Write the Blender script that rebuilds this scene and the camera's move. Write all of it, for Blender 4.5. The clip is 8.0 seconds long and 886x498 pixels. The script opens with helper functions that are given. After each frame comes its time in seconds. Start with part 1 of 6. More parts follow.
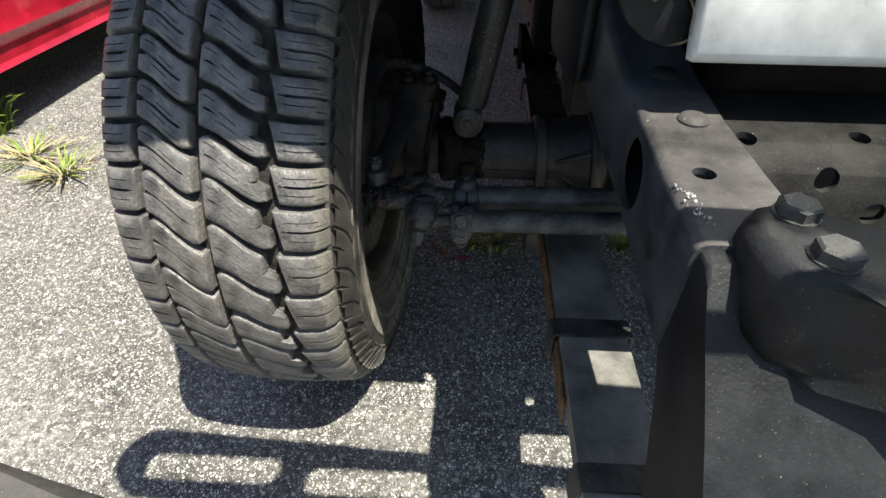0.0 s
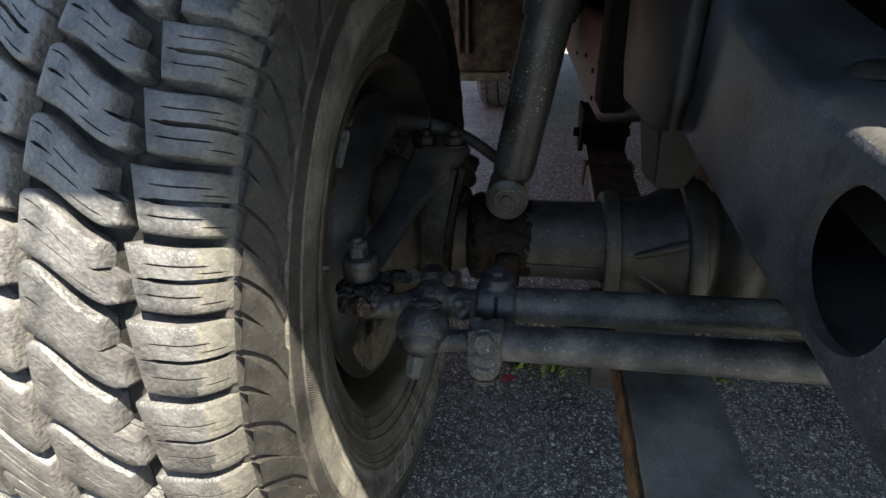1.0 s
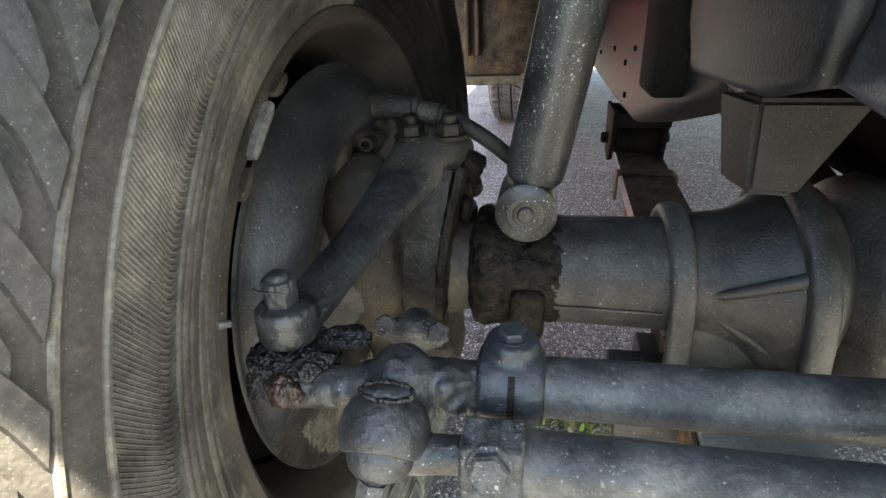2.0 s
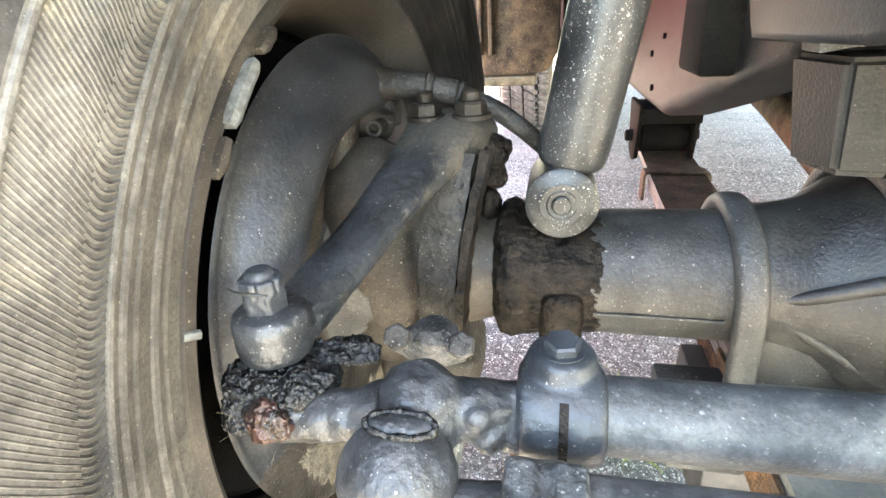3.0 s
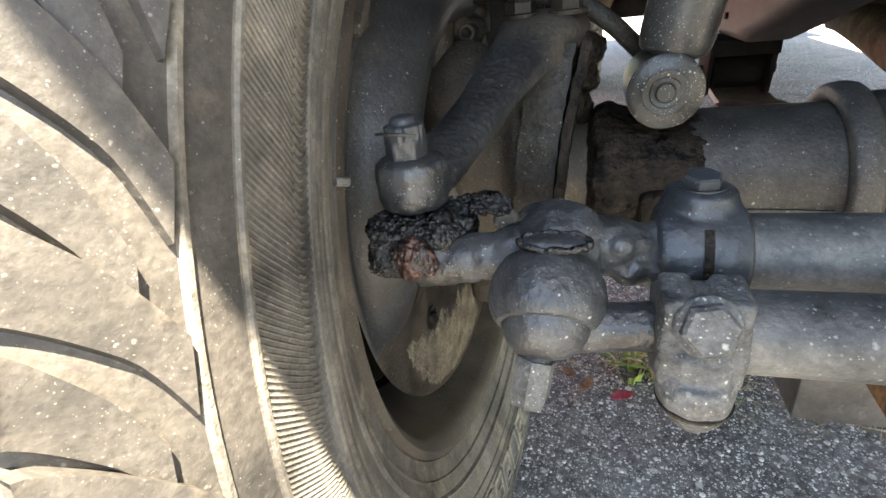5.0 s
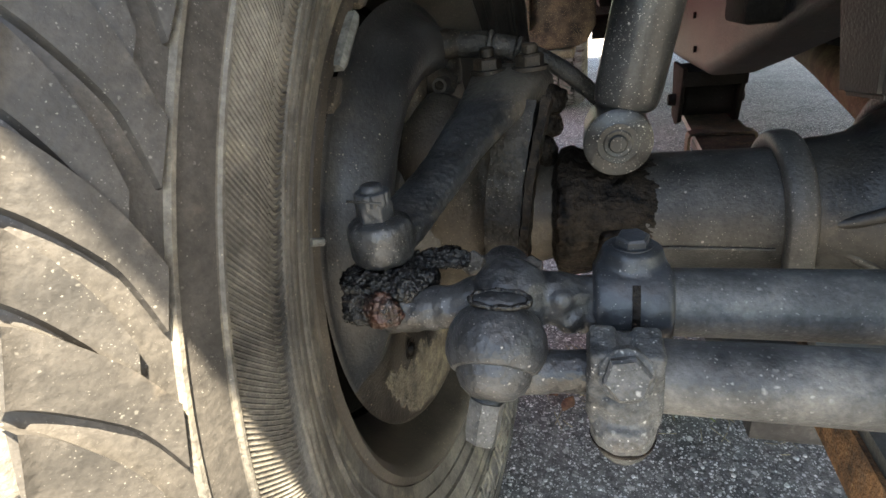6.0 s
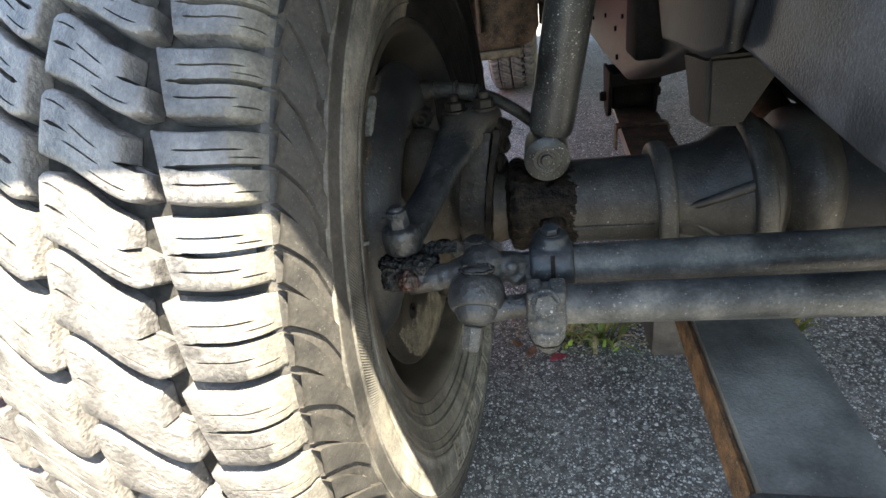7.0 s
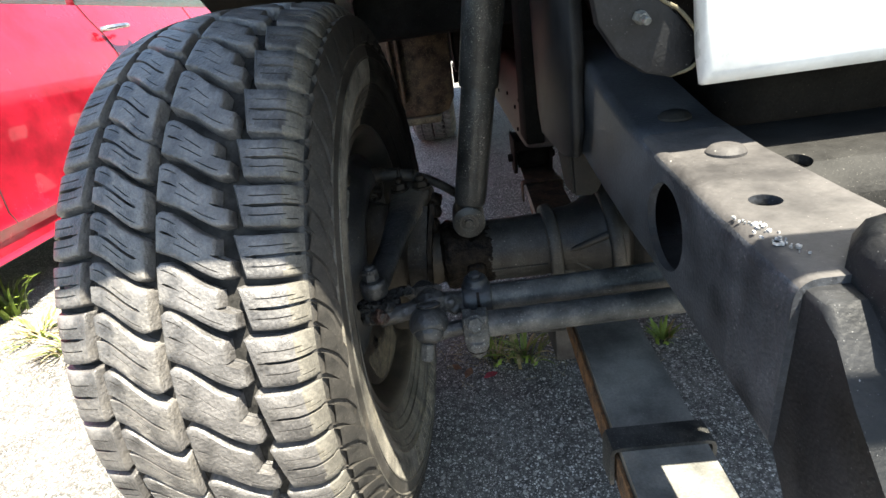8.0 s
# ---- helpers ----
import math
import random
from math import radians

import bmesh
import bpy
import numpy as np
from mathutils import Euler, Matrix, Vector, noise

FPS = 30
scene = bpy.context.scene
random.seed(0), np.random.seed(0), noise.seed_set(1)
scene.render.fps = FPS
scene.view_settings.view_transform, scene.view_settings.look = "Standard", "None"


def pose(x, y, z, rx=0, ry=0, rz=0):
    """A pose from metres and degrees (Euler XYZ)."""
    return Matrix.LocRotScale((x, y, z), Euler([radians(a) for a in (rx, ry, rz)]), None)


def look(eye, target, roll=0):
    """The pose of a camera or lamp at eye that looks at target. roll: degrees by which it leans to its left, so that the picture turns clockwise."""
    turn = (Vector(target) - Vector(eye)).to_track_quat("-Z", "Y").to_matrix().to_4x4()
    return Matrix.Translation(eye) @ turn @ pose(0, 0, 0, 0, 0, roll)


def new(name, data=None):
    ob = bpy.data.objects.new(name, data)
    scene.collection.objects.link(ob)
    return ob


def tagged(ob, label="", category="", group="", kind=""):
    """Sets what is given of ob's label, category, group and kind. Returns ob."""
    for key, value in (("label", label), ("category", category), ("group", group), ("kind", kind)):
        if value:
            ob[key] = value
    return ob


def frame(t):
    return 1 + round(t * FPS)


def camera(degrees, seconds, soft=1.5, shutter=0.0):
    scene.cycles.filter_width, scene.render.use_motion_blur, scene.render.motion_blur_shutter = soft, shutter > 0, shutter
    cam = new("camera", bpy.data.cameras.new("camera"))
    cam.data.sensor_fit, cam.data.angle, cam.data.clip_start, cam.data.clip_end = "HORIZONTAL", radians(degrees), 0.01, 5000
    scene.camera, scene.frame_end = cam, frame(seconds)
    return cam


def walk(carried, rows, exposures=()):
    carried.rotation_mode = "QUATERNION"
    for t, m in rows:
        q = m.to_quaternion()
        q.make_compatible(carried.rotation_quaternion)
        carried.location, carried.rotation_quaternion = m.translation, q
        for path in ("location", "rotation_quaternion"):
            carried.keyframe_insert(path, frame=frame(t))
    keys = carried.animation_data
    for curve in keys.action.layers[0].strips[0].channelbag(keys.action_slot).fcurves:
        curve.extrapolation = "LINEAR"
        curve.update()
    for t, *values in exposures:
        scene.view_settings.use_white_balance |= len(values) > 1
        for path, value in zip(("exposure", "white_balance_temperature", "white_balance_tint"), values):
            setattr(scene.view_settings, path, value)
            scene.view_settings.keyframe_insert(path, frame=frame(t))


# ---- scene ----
cam = camera(82.8, 8.0)
PATH = [
    (0, (0.0818, 0.0856, 0.8286), (0.0270, 1.5233, -0.3497), 0.7),
    (0.5, (0.1051, 0.1981, 0.7319), (-0.0037, 1.7605, -0.2716), 1.3),
    (1, (0.1125, 0.3004, 0.6966), (-0.1795, 1.9149, -0.1786), -1.9),
    (1.5, (0.1144, 0.3748, 0.6659), (-0.2362, 2.0107, -0.1488), -2.4),
    (1.7, (0.1116, 0.4148, 0.6482), (-0.2223, 2.0516, -0.1702), -2.4),
    (2.8, (0.0791, 0.5282, 0.5840), (-0.3162, 2.1799, -0.1739), -3.7),
    (3, (0.0837, 0.5143, 0.5878), (-0.3004, 2.1641, -0.1795), -3.5),
    (3.5, (0.0735, 0.4864, 0.5794), (-0.3292, 2.1009, -0.2502), -4.4),
    (4, (0.0698, 0.4724, 0.5524), (-0.3515, 2.0637, -0.3125), -4.9),
    (4.5, (0.0558, 0.4724, 0.5441), (-0.4222, 2.0600, -0.2995), -5.5),
    (4.7, (0.0465, 0.4724, 0.5431), (-0.4650, 2.0516, -0.2957), -6.2),
    (5.8, (0.0567, 0.4678, 0.5580), (-0.4734, 2.0600, -0.2427), -6.8),
    (6, (0.0688, 0.4604, 0.5720), (-0.4371, 2.0646, -0.2204), -6.9),
    (6.5, (0.0818, 0.4018, 0.6110), (-0.3692, 2.0088, -0.2111), -8),
    (7, (0.0893, 0.3134, 0.6584), (-0.2957, 1.9074, -0.2185), -9.1),
    (7.5, (0.0930, 0.2269, 0.7049), (-0.1702, 1.8526, -0.1600), -8.8),
    (8, (0.0949, 0.1460, 0.7580), (-0.0223, 1.8293, -0.0260), -8.6),
]
STOPS = [(0.0, 1.46), (0.5, 1.8), (1.0, 2.2), (1.5, 2.8), (2.8, 6.1), (3.5, 5.95), (4.0, 5.42), (4.5, 4.92), (5.8, 4.12), (6.5, 3.98), (7.0, 3.6), (7.5, 3.24), (8.0, 2.7)]
WARM = {1.0: 150, 1.5: 350, 2.8: 850, 3.5: 850, 4.0: 850, 4.5: 600, 5.8: 900, 6.5: 800, 7.0: 350, 7.5: 250, 8.0: 50}
TINT = {1.5: 1, 2.8: 5, 3.5: 5, 4.0: 8, 4.5: 8, 5.8: 7, 6.5: 7}
EXPOSURES = [(t, s, 6750 + 450 * min(1, max(0, s - 1.5) / 3) + WARM.get(t, 0), TINT.get(t, 4)) for t, s in STOPS]
walk(cam, [(t, look(eye, target, roll)) for t, eye, target, roll in PATH], EXPOSURES)

# ---- world and sun ----
SUN = Vector((0.30, -0.25, 1.0)).normalized()
world = bpy.data.worlds.new("world")
scene.world = world
world.use_nodes = True
wn = world.node_tree
sky = wn.nodes.new("ShaderNodeTexSky")
sky.sky_type, sky.sun_disc = "NISHITA", False
sky.sun_elevation = math.asin(SUN.z)
sky.sun_rotation = math.atan2(SUN.x, SUN.y)
wn.nodes["Background"].inputs["Strength"].default_value = 0.075
wn.links.new(sky.outputs["Color"], wn.nodes["Background"].inputs["Color"])
sun_data = bpy.data.lights.new("sun", "SUN")
sun_data.energy, sun_data.angle, sun_data.color = 4.5, radians(0.55), (1.0, 0.95, 0.87)
sun = new("sun", sun_data)
sun.matrix_world = look(SUN * 20, (0, 0, 0))


# ---- materials ----
def ramp_colors(nodes, stops):
    r = nodes.new("ShaderNodeValToRGB")
    while len(r.color_ramp.elements) < len(stops):
        r.color_ramp.elements.new(0.5)
    for e, (p, c) in zip(r.color_ramp.elements, stops):
        e.position, e.color = p, (*c, 1)
    return r


def surface(name, dark, light, rough=0.6, metal=0.0, scale=30, specks=None, amount=0.0, speck_scale=220, dust=None, dust_amount=0.0,
            dust_scale=6, bump=0.15, fine=400, coat=0.0, island=0.0, grain=0.3, gloss=0.5, zone=None):
    """A worn surface: two tones of mottling, patches of dust, small specks, fine relief."""
    m = bpy.data.materials.new(name)
    m.use_nodes = True
    nt = m.node_tree
    n, link = nt.nodes, nt.links.new
    b = n["Principled BSDF"]
    geo = n.new("ShaderNodeTexCoord")
    vec = geo.outputs["Object"]
    n1 = n.new("ShaderNodeTexNoise")
    n1.inputs["Scale"].default_value, n1.inputs["Detail"].default_value, n1.inputs["Roughness"].default_value = scale, 7, 0.62
    link(vec, n1.inputs["Vector"])
    r1 = ramp_colors(n, [(0.36, tuple(0.50 * c for c in dark)), (0.66, tuple(1.05 * c for c in light))])
    link(n1.outputs["Fac"], r1.inputs["Fac"])
    col = r1.outputs["Color"]
    if dust:
        n2 = n.new("ShaderNodeTexNoise")
        n2.inputs["Scale"].default_value, n2.inputs["Detail"].default_value, n2.inputs["Roughness"].default_value = dust_scale, 8, 0.7
        link(vec, n2.inputs["Vector"])
        lo = 0.72 - 0.5 * dust_amount
        cover = n2.outputs["Fac"]
        if zone:                             # dust lies thicker from one place to another along an axis
            axis, z0, z1 = zone
            dot = n.new("ShaderNodeVectorMath")
            dot.operation = "DOT_PRODUCT"
            link(vec, dot.inputs[0])
            dot.inputs[1].default_value = axis
            along = n.new("ShaderNodeMapRange")
            along.inputs["From Min"].default_value, along.inputs["From Max"].default_value = z0, z1
            along.inputs["To Max"].default_value = 0.32
            link(dot.outputs["Value"], along.inputs["Value"])
            more = n.new("ShaderNodeMath")
            more.operation = "ADD"
            link(cover, more.inputs[0])
            link(along.outputs["Result"], more.inputs[1])
            cover = more.outputs[0]
        r2 = ramp_colors(n, [(lo, (0, 0, 0)), (min(1.0, lo + 0.17), (1, 1, 1))])
        link(cover, r2.inputs["Fac"])
        mix = n.new("ShaderNodeMix")
        mix.data_type = "RGBA"
        link(r2.outputs["Color"], mix.inputs["Factor"])
        link(col, mix.inputs["A"])
        mix.inputs["B"].default_value = (*dust, 1)
        col = mix.outputs["Result"]
    if specks:
        wide = n.new("ShaderNodeTexNoise")
        wide.inputs["Scale"].default_value, wide.inputs["Detail"].default_value = 28, 4
        link(vec, wide.inputs["Vector"])
        crowd = n.new("ShaderNodeMapRange")
        crowd.inputs["From Min"].default_value, crowd.inputs["From Max"].default_value = 0.40, 0.68
        crowd.inputs["To Min"].default_value, crowd.inputs["To Max"].default_value = 0.25, 1.8
        link(wide.outputs["Fac"], crowd.inputs["Value"])
        ragged_edge = n.new("ShaderNodeTexNoise")
        ragged_edge.inputs["Scale"].default_value, ragged_edge.inputs["Detail"].default_value = speck_scale * 1.6, 2
        link(vec, ragged_edge.inputs["Vector"])
        shifted = n.new("ShaderNodeVectorMath")
        shifted.operation = "MULTIPLY_ADD"
        shifted.inputs[1].default_value = (0.5 / speck_scale,) * 3
        link(ragged_edge.outputs["Color"], shifted.inputs[0])
        link(vec, shifted.inputs[2])

        def calc(op, a, b):
            x = n.new("ShaderNodeMath")
            x.operation = op
            for k, q in enumerate((a, b)):
                if isinstance(q, (int, float)):
                    x.inputs[k].default_value = q
                else:
                    link(q, x.inputs[k])
            return x.outputs[0]

        for fineness, share in ((3.2, 3.6), (1.35, 1.2)):
            v = n.new("ShaderNodeTexVoronoi")
            v.inputs["Scale"].default_value = speck_scale * fineness
            link(shifted.outputs["Vector"], v.inputs["Vector"])
            sep = n.new("ShaderNodeSeparateColor")
            link(v.outputs["Color"], sep.inputs["Color"])
            radius = calc("MULTIPLY_ADD", calc("POWER", sep.outputs["Blue"], 2.0), 0.30)
            radius.node.inputs[2].default_value = 0.14
            inside = n.new("ShaderNodeMapRange")
            link(calc("DIVIDE", v.outputs["Distance"], radius), inside.inputs["Value"])
            inside.inputs["From Min"].default_value, inside.inputs["From Max"].default_value = 1.0, 0.5
            there = calc("LESS_THAN", sep.outputs["Red"], calc("MULTIPLY", crowd.outputs["Result"], share * amount))
            strength = calc("MULTIPLY_ADD", calc("POWER", sep.outputs["Green"], 2.0), 0.70)
            strength.node.inputs[2].default_value = 0.25
            mix = n.new("ShaderNodeMix")
            mix.data_type = "RGBA"
            link(calc("MULTIPLY", calc("MULTIPLY", inside.outputs["Result"], there), strength), mix.inputs["Factor"])
            link(col, mix.inputs["A"])
            mix.inputs["B"].default_value = (*specks, 1)
            col = mix.outputs["Result"]
    if grain and bump:
        ng = n.new("ShaderNodeTexNoise")
        ng.inputs["Scale"].default_value, ng.inputs["Detail"].default_value, ng.inputs["Roughness"].default_value = 330, 4, 0.7
        link(vec, ng.inputs["Vector"])
        rg = ramp_colors(n, [(0.33, (1 - grain,) * 3), (0.67, (1 + grain,) * 3)])
        link(ng.outputs["Fac"], rg.inputs["Fac"])
        mix = n.new("ShaderNodeMix")
        mix.data_type, mix.blend_type = "RGBA", "MULTIPLY"
        mix.inputs["Factor"].default_value = 1.0
        link(col, mix.inputs["A"])
        link(rg.outputs["Color"], mix.inputs["B"])
        col = mix.outputs["Result"]
    if island:
        info = n.new("ShaderNodeObjectInfo")
        hsv = n.new("ShaderNodeHueSaturation")
        mr = n.new("ShaderNodeMapRange")
        mr.inputs["To Min"].default_value, mr.inputs["To Max"].default_value = 1 - island, 1 + island
        link(info.outputs["Random"], mr.inputs["Value"])
        link(mr.outputs["Result"], hsv.inputs["Value"])
        link(col, hsv.inputs["Color"])
        col = hsv.outputs["Color"]
    link(col, b.inputs["Base Color"])
    b.inputs["Metallic"].default_value = metal
    rr = n.new("ShaderNodeMapRange")
    rr.inputs["To Min"].default_value, rr.inputs["To Max"].default_value = max(0.03, rough - 0.12), min(1, rough + 0.12)
    link(n1.outputs["Fac"], rr.inputs["Value"])
    link(rr.outputs["Result"], b.inputs["Roughness"])
    b.inputs["Coat Weight"].default_value = coat
    b.inputs["Specular IOR Level"].default_value = gloss
    if bump:
        nf = n.new("ShaderNodeTexNoise")
        nf.inputs["Scale"].default_value, nf.inputs["Detail"].default_value = fine, 5
        link(vec, nf.inputs["Vector"])
        add = n.new("ShaderNodeMath")
        add.operation = "ADD"
        link(nf.outputs["Fac"], add.inputs[0])
        link(n1.outputs["Fac"], add.inputs[1])
        bp = n.new("ShaderNodeBump")
        bp.inputs["Strength"].default_value, bp.inputs["Distance"].default_value = bump, 0.003
        link(add.outputs[0], bp.inputs["Height"])
        link(bp.outputs["Normal"], b.inputs["Normal"])
    return m


TREAD = surface("dusty_tread_rubber", (0.086, 0.081, 0.081), (0.146, 0.1375, 0.134), 0.40, scale=28, specks=(0.27, 0.25, 0.22), amount=0.04, speck_scale=430, dust=(0.180, 0.166, 0.152), dust_amount=0.40, dust_scale=17, bump=0.5, fine=300, island=0.10, grain=0.24)
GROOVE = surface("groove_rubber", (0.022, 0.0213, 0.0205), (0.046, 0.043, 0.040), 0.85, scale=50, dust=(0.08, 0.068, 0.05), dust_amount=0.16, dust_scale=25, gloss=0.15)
SIDEDARK = surface("grey_sidewall_rubber", (0.031, 0.0292, 0.0276), (0.056, 0.0505, 0.0450), 0.6, scale=22, specks=(0.17, 0.162, 0.145), amount=0.10, speck_scale=430, dust=(0.092, 0.077, 0.061), dust_amount=0.32, dust_scale=26, bump=0.14, fine=350, grain=0.30)
SHADERUBBER = surface("shaded_sidewall_rubber", (0.012, 0.011, 0.010), (0.026, 0.023, 0.020), 0.75, scale=20, dust=(0.040, 0.032, 0.025), dust_amount=0.2, dust_scale=10, bump=0.15, gloss=0.2)
SIDEWALL = surface("dusty_sidewall_rubber", (0.064, 0.059, 0.053), (0.128, 0.118, 0.102), 0.75, scale=22, specks=(0.3, 0.27, 0.2), amount=0.06, speck_scale=500, dust=(0.205, 0.179, 0.135), dust_amount=0.40, dust_scale=12, bump=0.25, fine=500, grain=0.28)
RIMSTEEL = surface("rusty_rim_steel", (0.032, 0.027, 0.022), (0.072, 0.061, 0.049), 0.5, 0.0, 10, (0.30, 0.25, 0.18), 0.12, 420, (0.105, 0.085, 0.061), 0.32, 12, 0.15, grain=0.12, gloss=0.4)
SHIELD = surface("dusty_shield_steel", (0.022, 0.024, 0.027), (0.046, 0.047, 0.049), 0.40, 0.0, 9, (0.42, 0.38, 0.3), 0.04, 330, (0.066, 0.058, 0.047), 0.30, 8, 0.2, grain=0.25, gloss=0.4)
IRON = surface("dusty_cast_iron", (0.024, 0.025, 0.026), (0.054, 0.053, 0.051), 0.5, 0.0, 20, (0.28, 0.265, 0.235), 0.10, 280, (0.082, 0.076, 0.067), 0.32, 22, 0.3, grain=0.25, gloss=0.4)
HOUSING = surface("brown_black_cast_housing", (0.018, 0.0175, 0.017), (0.046, 0.043, 0.039), 0.45, 0.0, 18, (0.30, 0.28, 0.24), 0.05, 330, (0.070, 0.059, 0.048), 0.32, 14, 0.25, grain=0.2, gloss=0.4)
FLANGE = surface("speckled_oily_casting", (0.010, 0.0095, 0.0090), (0.031, 0.0285, 0.026), 0.5, 0.0, 30, (0.33, 0.31, 0.26), 0.10, 300, (0.042, 0.036, 0.029), 0.3, 30, 0.5, 240, grain=0.3, gloss=0.22)
CHIPPED = surface("scraped_pale_paint", (0.26, 0.255, 0.25), (0.52, 0.51, 0.50), 0.6, 0.0, 300, bump=0.1)
KNUCK = surface("brown_dusty_casting", (0.016, 0.0135, 0.0115), (0.048, 0.040, 0.032), 0.5, 0.0, 18, (0.33, 0.29, 0.22), 0.08, 330, (0.070, 0.056, 0.040), 0.25, 16, 0.3, grain=0.2, gloss=0.2)
ARMSTEEL = surface("oily_arm_with_dusty_head", (0.013, 0.0150, 0.018), (0.040, 0.043, 0.047), 0.40, 0.0, 30, (0.32, 0.31, 0.28), 0.11, 260, (0.078, 0.069, 0.058), 0.26, 24, 0.3, 300, grain=0.2, gloss=0.55, zone=((0, 1, 0), 0.79, 0.86))
OILED = surface("oily_forged_steel", (0.014, 0.016, 0.019), (0.046, 0.049, 0.053), 0.42, 0.0, 32, (0.32, 0.31, 0.29), 0.10, 280, (0.074, 0.066, 0.057), 0.30, 26, 0.4, 260, grain=0.25, gloss=0.5)
BLACKCLAMP = surface("black_clamp_steel", (0.018, 0.022, 0.027), (0.042, 0.047, 0.054), 0.40, 0.0, 22, (0.30, 0.29, 0.26), 0.08, 330, (0.062, 0.060, 0.056), 0.26, 30, bump=0.15, grain=0.15, gloss=0.45)
ROD = surface("speckled_rod_steel", (0.040, 0.043, 0.045), (0.088, 0.089, 0.088), 0.45, 0.0, 24, (0.20, 0.20, 0.19), 0.11, 170, (0.122, 0.116, 0.105), 0.38, 24, 0.25, grain=0.25, gloss=0.4)
PALEIRON = surface("pale_corroded_iron", (0.042, 0.045, 0.047), (0.106, 0.108, 0.107), 0.55, 0.0, 45, (0.34, 0.34, 0.32), 0.16, 190, (0.060, 0.050, 0.041), 0.34, 45, 0.5, grain=0.35, gloss=0.28)
GREASE = surface("black_grease_with_grit", (0.0035, 0.004, 0.0045), (0.013, 0.0132, 0.0138), 0.26, 0.0, 90, (0.20, 0.17, 0.15), 0.025, 430, bump=0.7, fine=520, gloss=0.55)
GRIME = surface("oily_caked_dirt", (0.004, 0.0038, 0.0036), (0.021, 0.0165, 0.013), 0.4, 0.0, 90, (0.10, 0.062, 0.038), 0.10, 420, bump=0.8, fine=220, gloss=0.10)
SHOCK = surface("speckled_shock_tube", (0.018, 0.0195, 0.0205), (0.040, 0.041, 0.041), 0.34, 0.0, 20, (0.44, 0.42, 0.38), 0.22, 240, (0.074, 0.066, 0.055), 0.30, 16, 0.15, grain=0.25, gloss=0.4)
PAINT = surface("weathered_chassis_paint", (0.030, 0.0325, 0.038), (0.058, 0.062, 0.072), 0.38, 0.0, 14, (0.24, 0.24, 0.25), 0.13, 380, (0.050, 0.049, 0.050), 0.1, 9, 0.22, 420, grain=0.3, gloss=0.5)
LITDUST = surface("lit_dusty_flange_paint", (0.062, 0.058, 0.058), (0.086, 0.080, 0.078), 0.6, 0.0, 14, (0.45, 0.43, 0.4), 0.008, 420, (0.126, 0.116, 0.110), 0.30, 12, 0.25, 160, grain=0.12, gloss=0.2)
CHANNEL = surface("dusty_black_channel", (0.018, 0.0173, 0.017), (0.030, 0.0288, 0.0273), 0.65, 0.0, 18, (0.2, 0.19, 0.17), 0.05, 420, (0.042, 0.0395, 0.0365), 0.28, 8, 0.2, grain=0.1, gloss=0.12)
BLACK = surface("worn_black_paint", (0.010, 0.0105, 0.012), (0.018, 0.0185, 0.021), 0.5, 0.0, 18, (0.2, 0.2, 0.2), 0.03, 420, (0.026, 0.026, 0.026), 0.22, 10, 0.15, grain=0.15, gloss=0.25)
SPRING = surface("grey_spring_steel", (0.155, 0.153, 0.143), (0.240, 0.231, 0.210), 0.42, 0.0, 12, (0.3, 0.27, 0.22), 0.06, 420, (0.20, 0.178, 0.145), 0.34, 9, 0.25, grain=0.15)
RUST = surface("orange_rust", (0.055, 0.026, 0.012), (0.23, 0.115, 0.048), 0.85, 0.0, 45, (0.34, 0.24, 0.13), 0.15, 220, (0.085, 0.055, 0.036), 0.40, 24, 0.7)
SOCKET = surface("greasy_rusted_socket", (0.010, 0.007, 0.006), (0.066, 0.028, 0.019), 0.3, 0.2, 120, (0.3, 0.22, 0.2), 0.24, 300, (0.010, 0.009, 0.009), 0.48, 90, 0.6, gloss=0.6)
CREAM = surface("dried_tan_mud", (0.07, 0.06, 0.043), (0.15, 0.13, 0.092), 0.85, 0.0, 60, (0.26, 0.23, 0.16), 0.2, 420, (0.045, 0.039, 0.031), 0.46, 34, 0.6)
PRIMER = surface("faded_brown_frame_paint", (0.007, 0.0060, 0.0055), (0.040, 0.0345, 0.032), 0.6, 0.0, 16, (0.24, 0.22, 0.19), 0.16, 300, (0.020, 0.0125, 0.0100), 0.34, 20, 0.35, grain=0.25, gloss=0.35)
BROWN = surface("rusty_brown_steel", (0.022, 0.015, 0.010), (0.085, 0.061, 0.038), 0.7, 0.0, 26, (0.36, 0.28, 0.16), 0.22, 200, (0.15, 0.108, 0.058), 0.3, 12, 0.4, grain=0.3, gloss=0.3)
OCHRE = surface("ochre_rusted_tube", (0.060, 0.052, 0.032), (0.15, 0.130, 0.082), 0.75, 0.0, 30, (0.32, 0.28, 0.18), 0.2, 220, (0.05, 0.040, 0.027), 0.36, 16, bump=0.3, grain=0.3)
SEAL = surface("tan_dusty_seal", (0.026, 0.021, 0.016), (0.068, 0.057, 0.044), 0.5, 0.0, 20, (0.3, 0.27, 0.2), 0.08, 330, (0.12, 0.103, 0.08), 0.30, 18, 0.2, grain=0.15, gloss=0.35)
BOXPAINT = surface("brown_black_bracket_paint", (0.010, 0.009, 0.008), (0.018, 0.0158, 0.0138), 0.6, 0.0, 18, (0.2, 0.18, 0.15), 0.05, 400, (0.028, 0.023, 0.018), 0.3, 12, 0.3, grain=0.15, gloss=0.3)
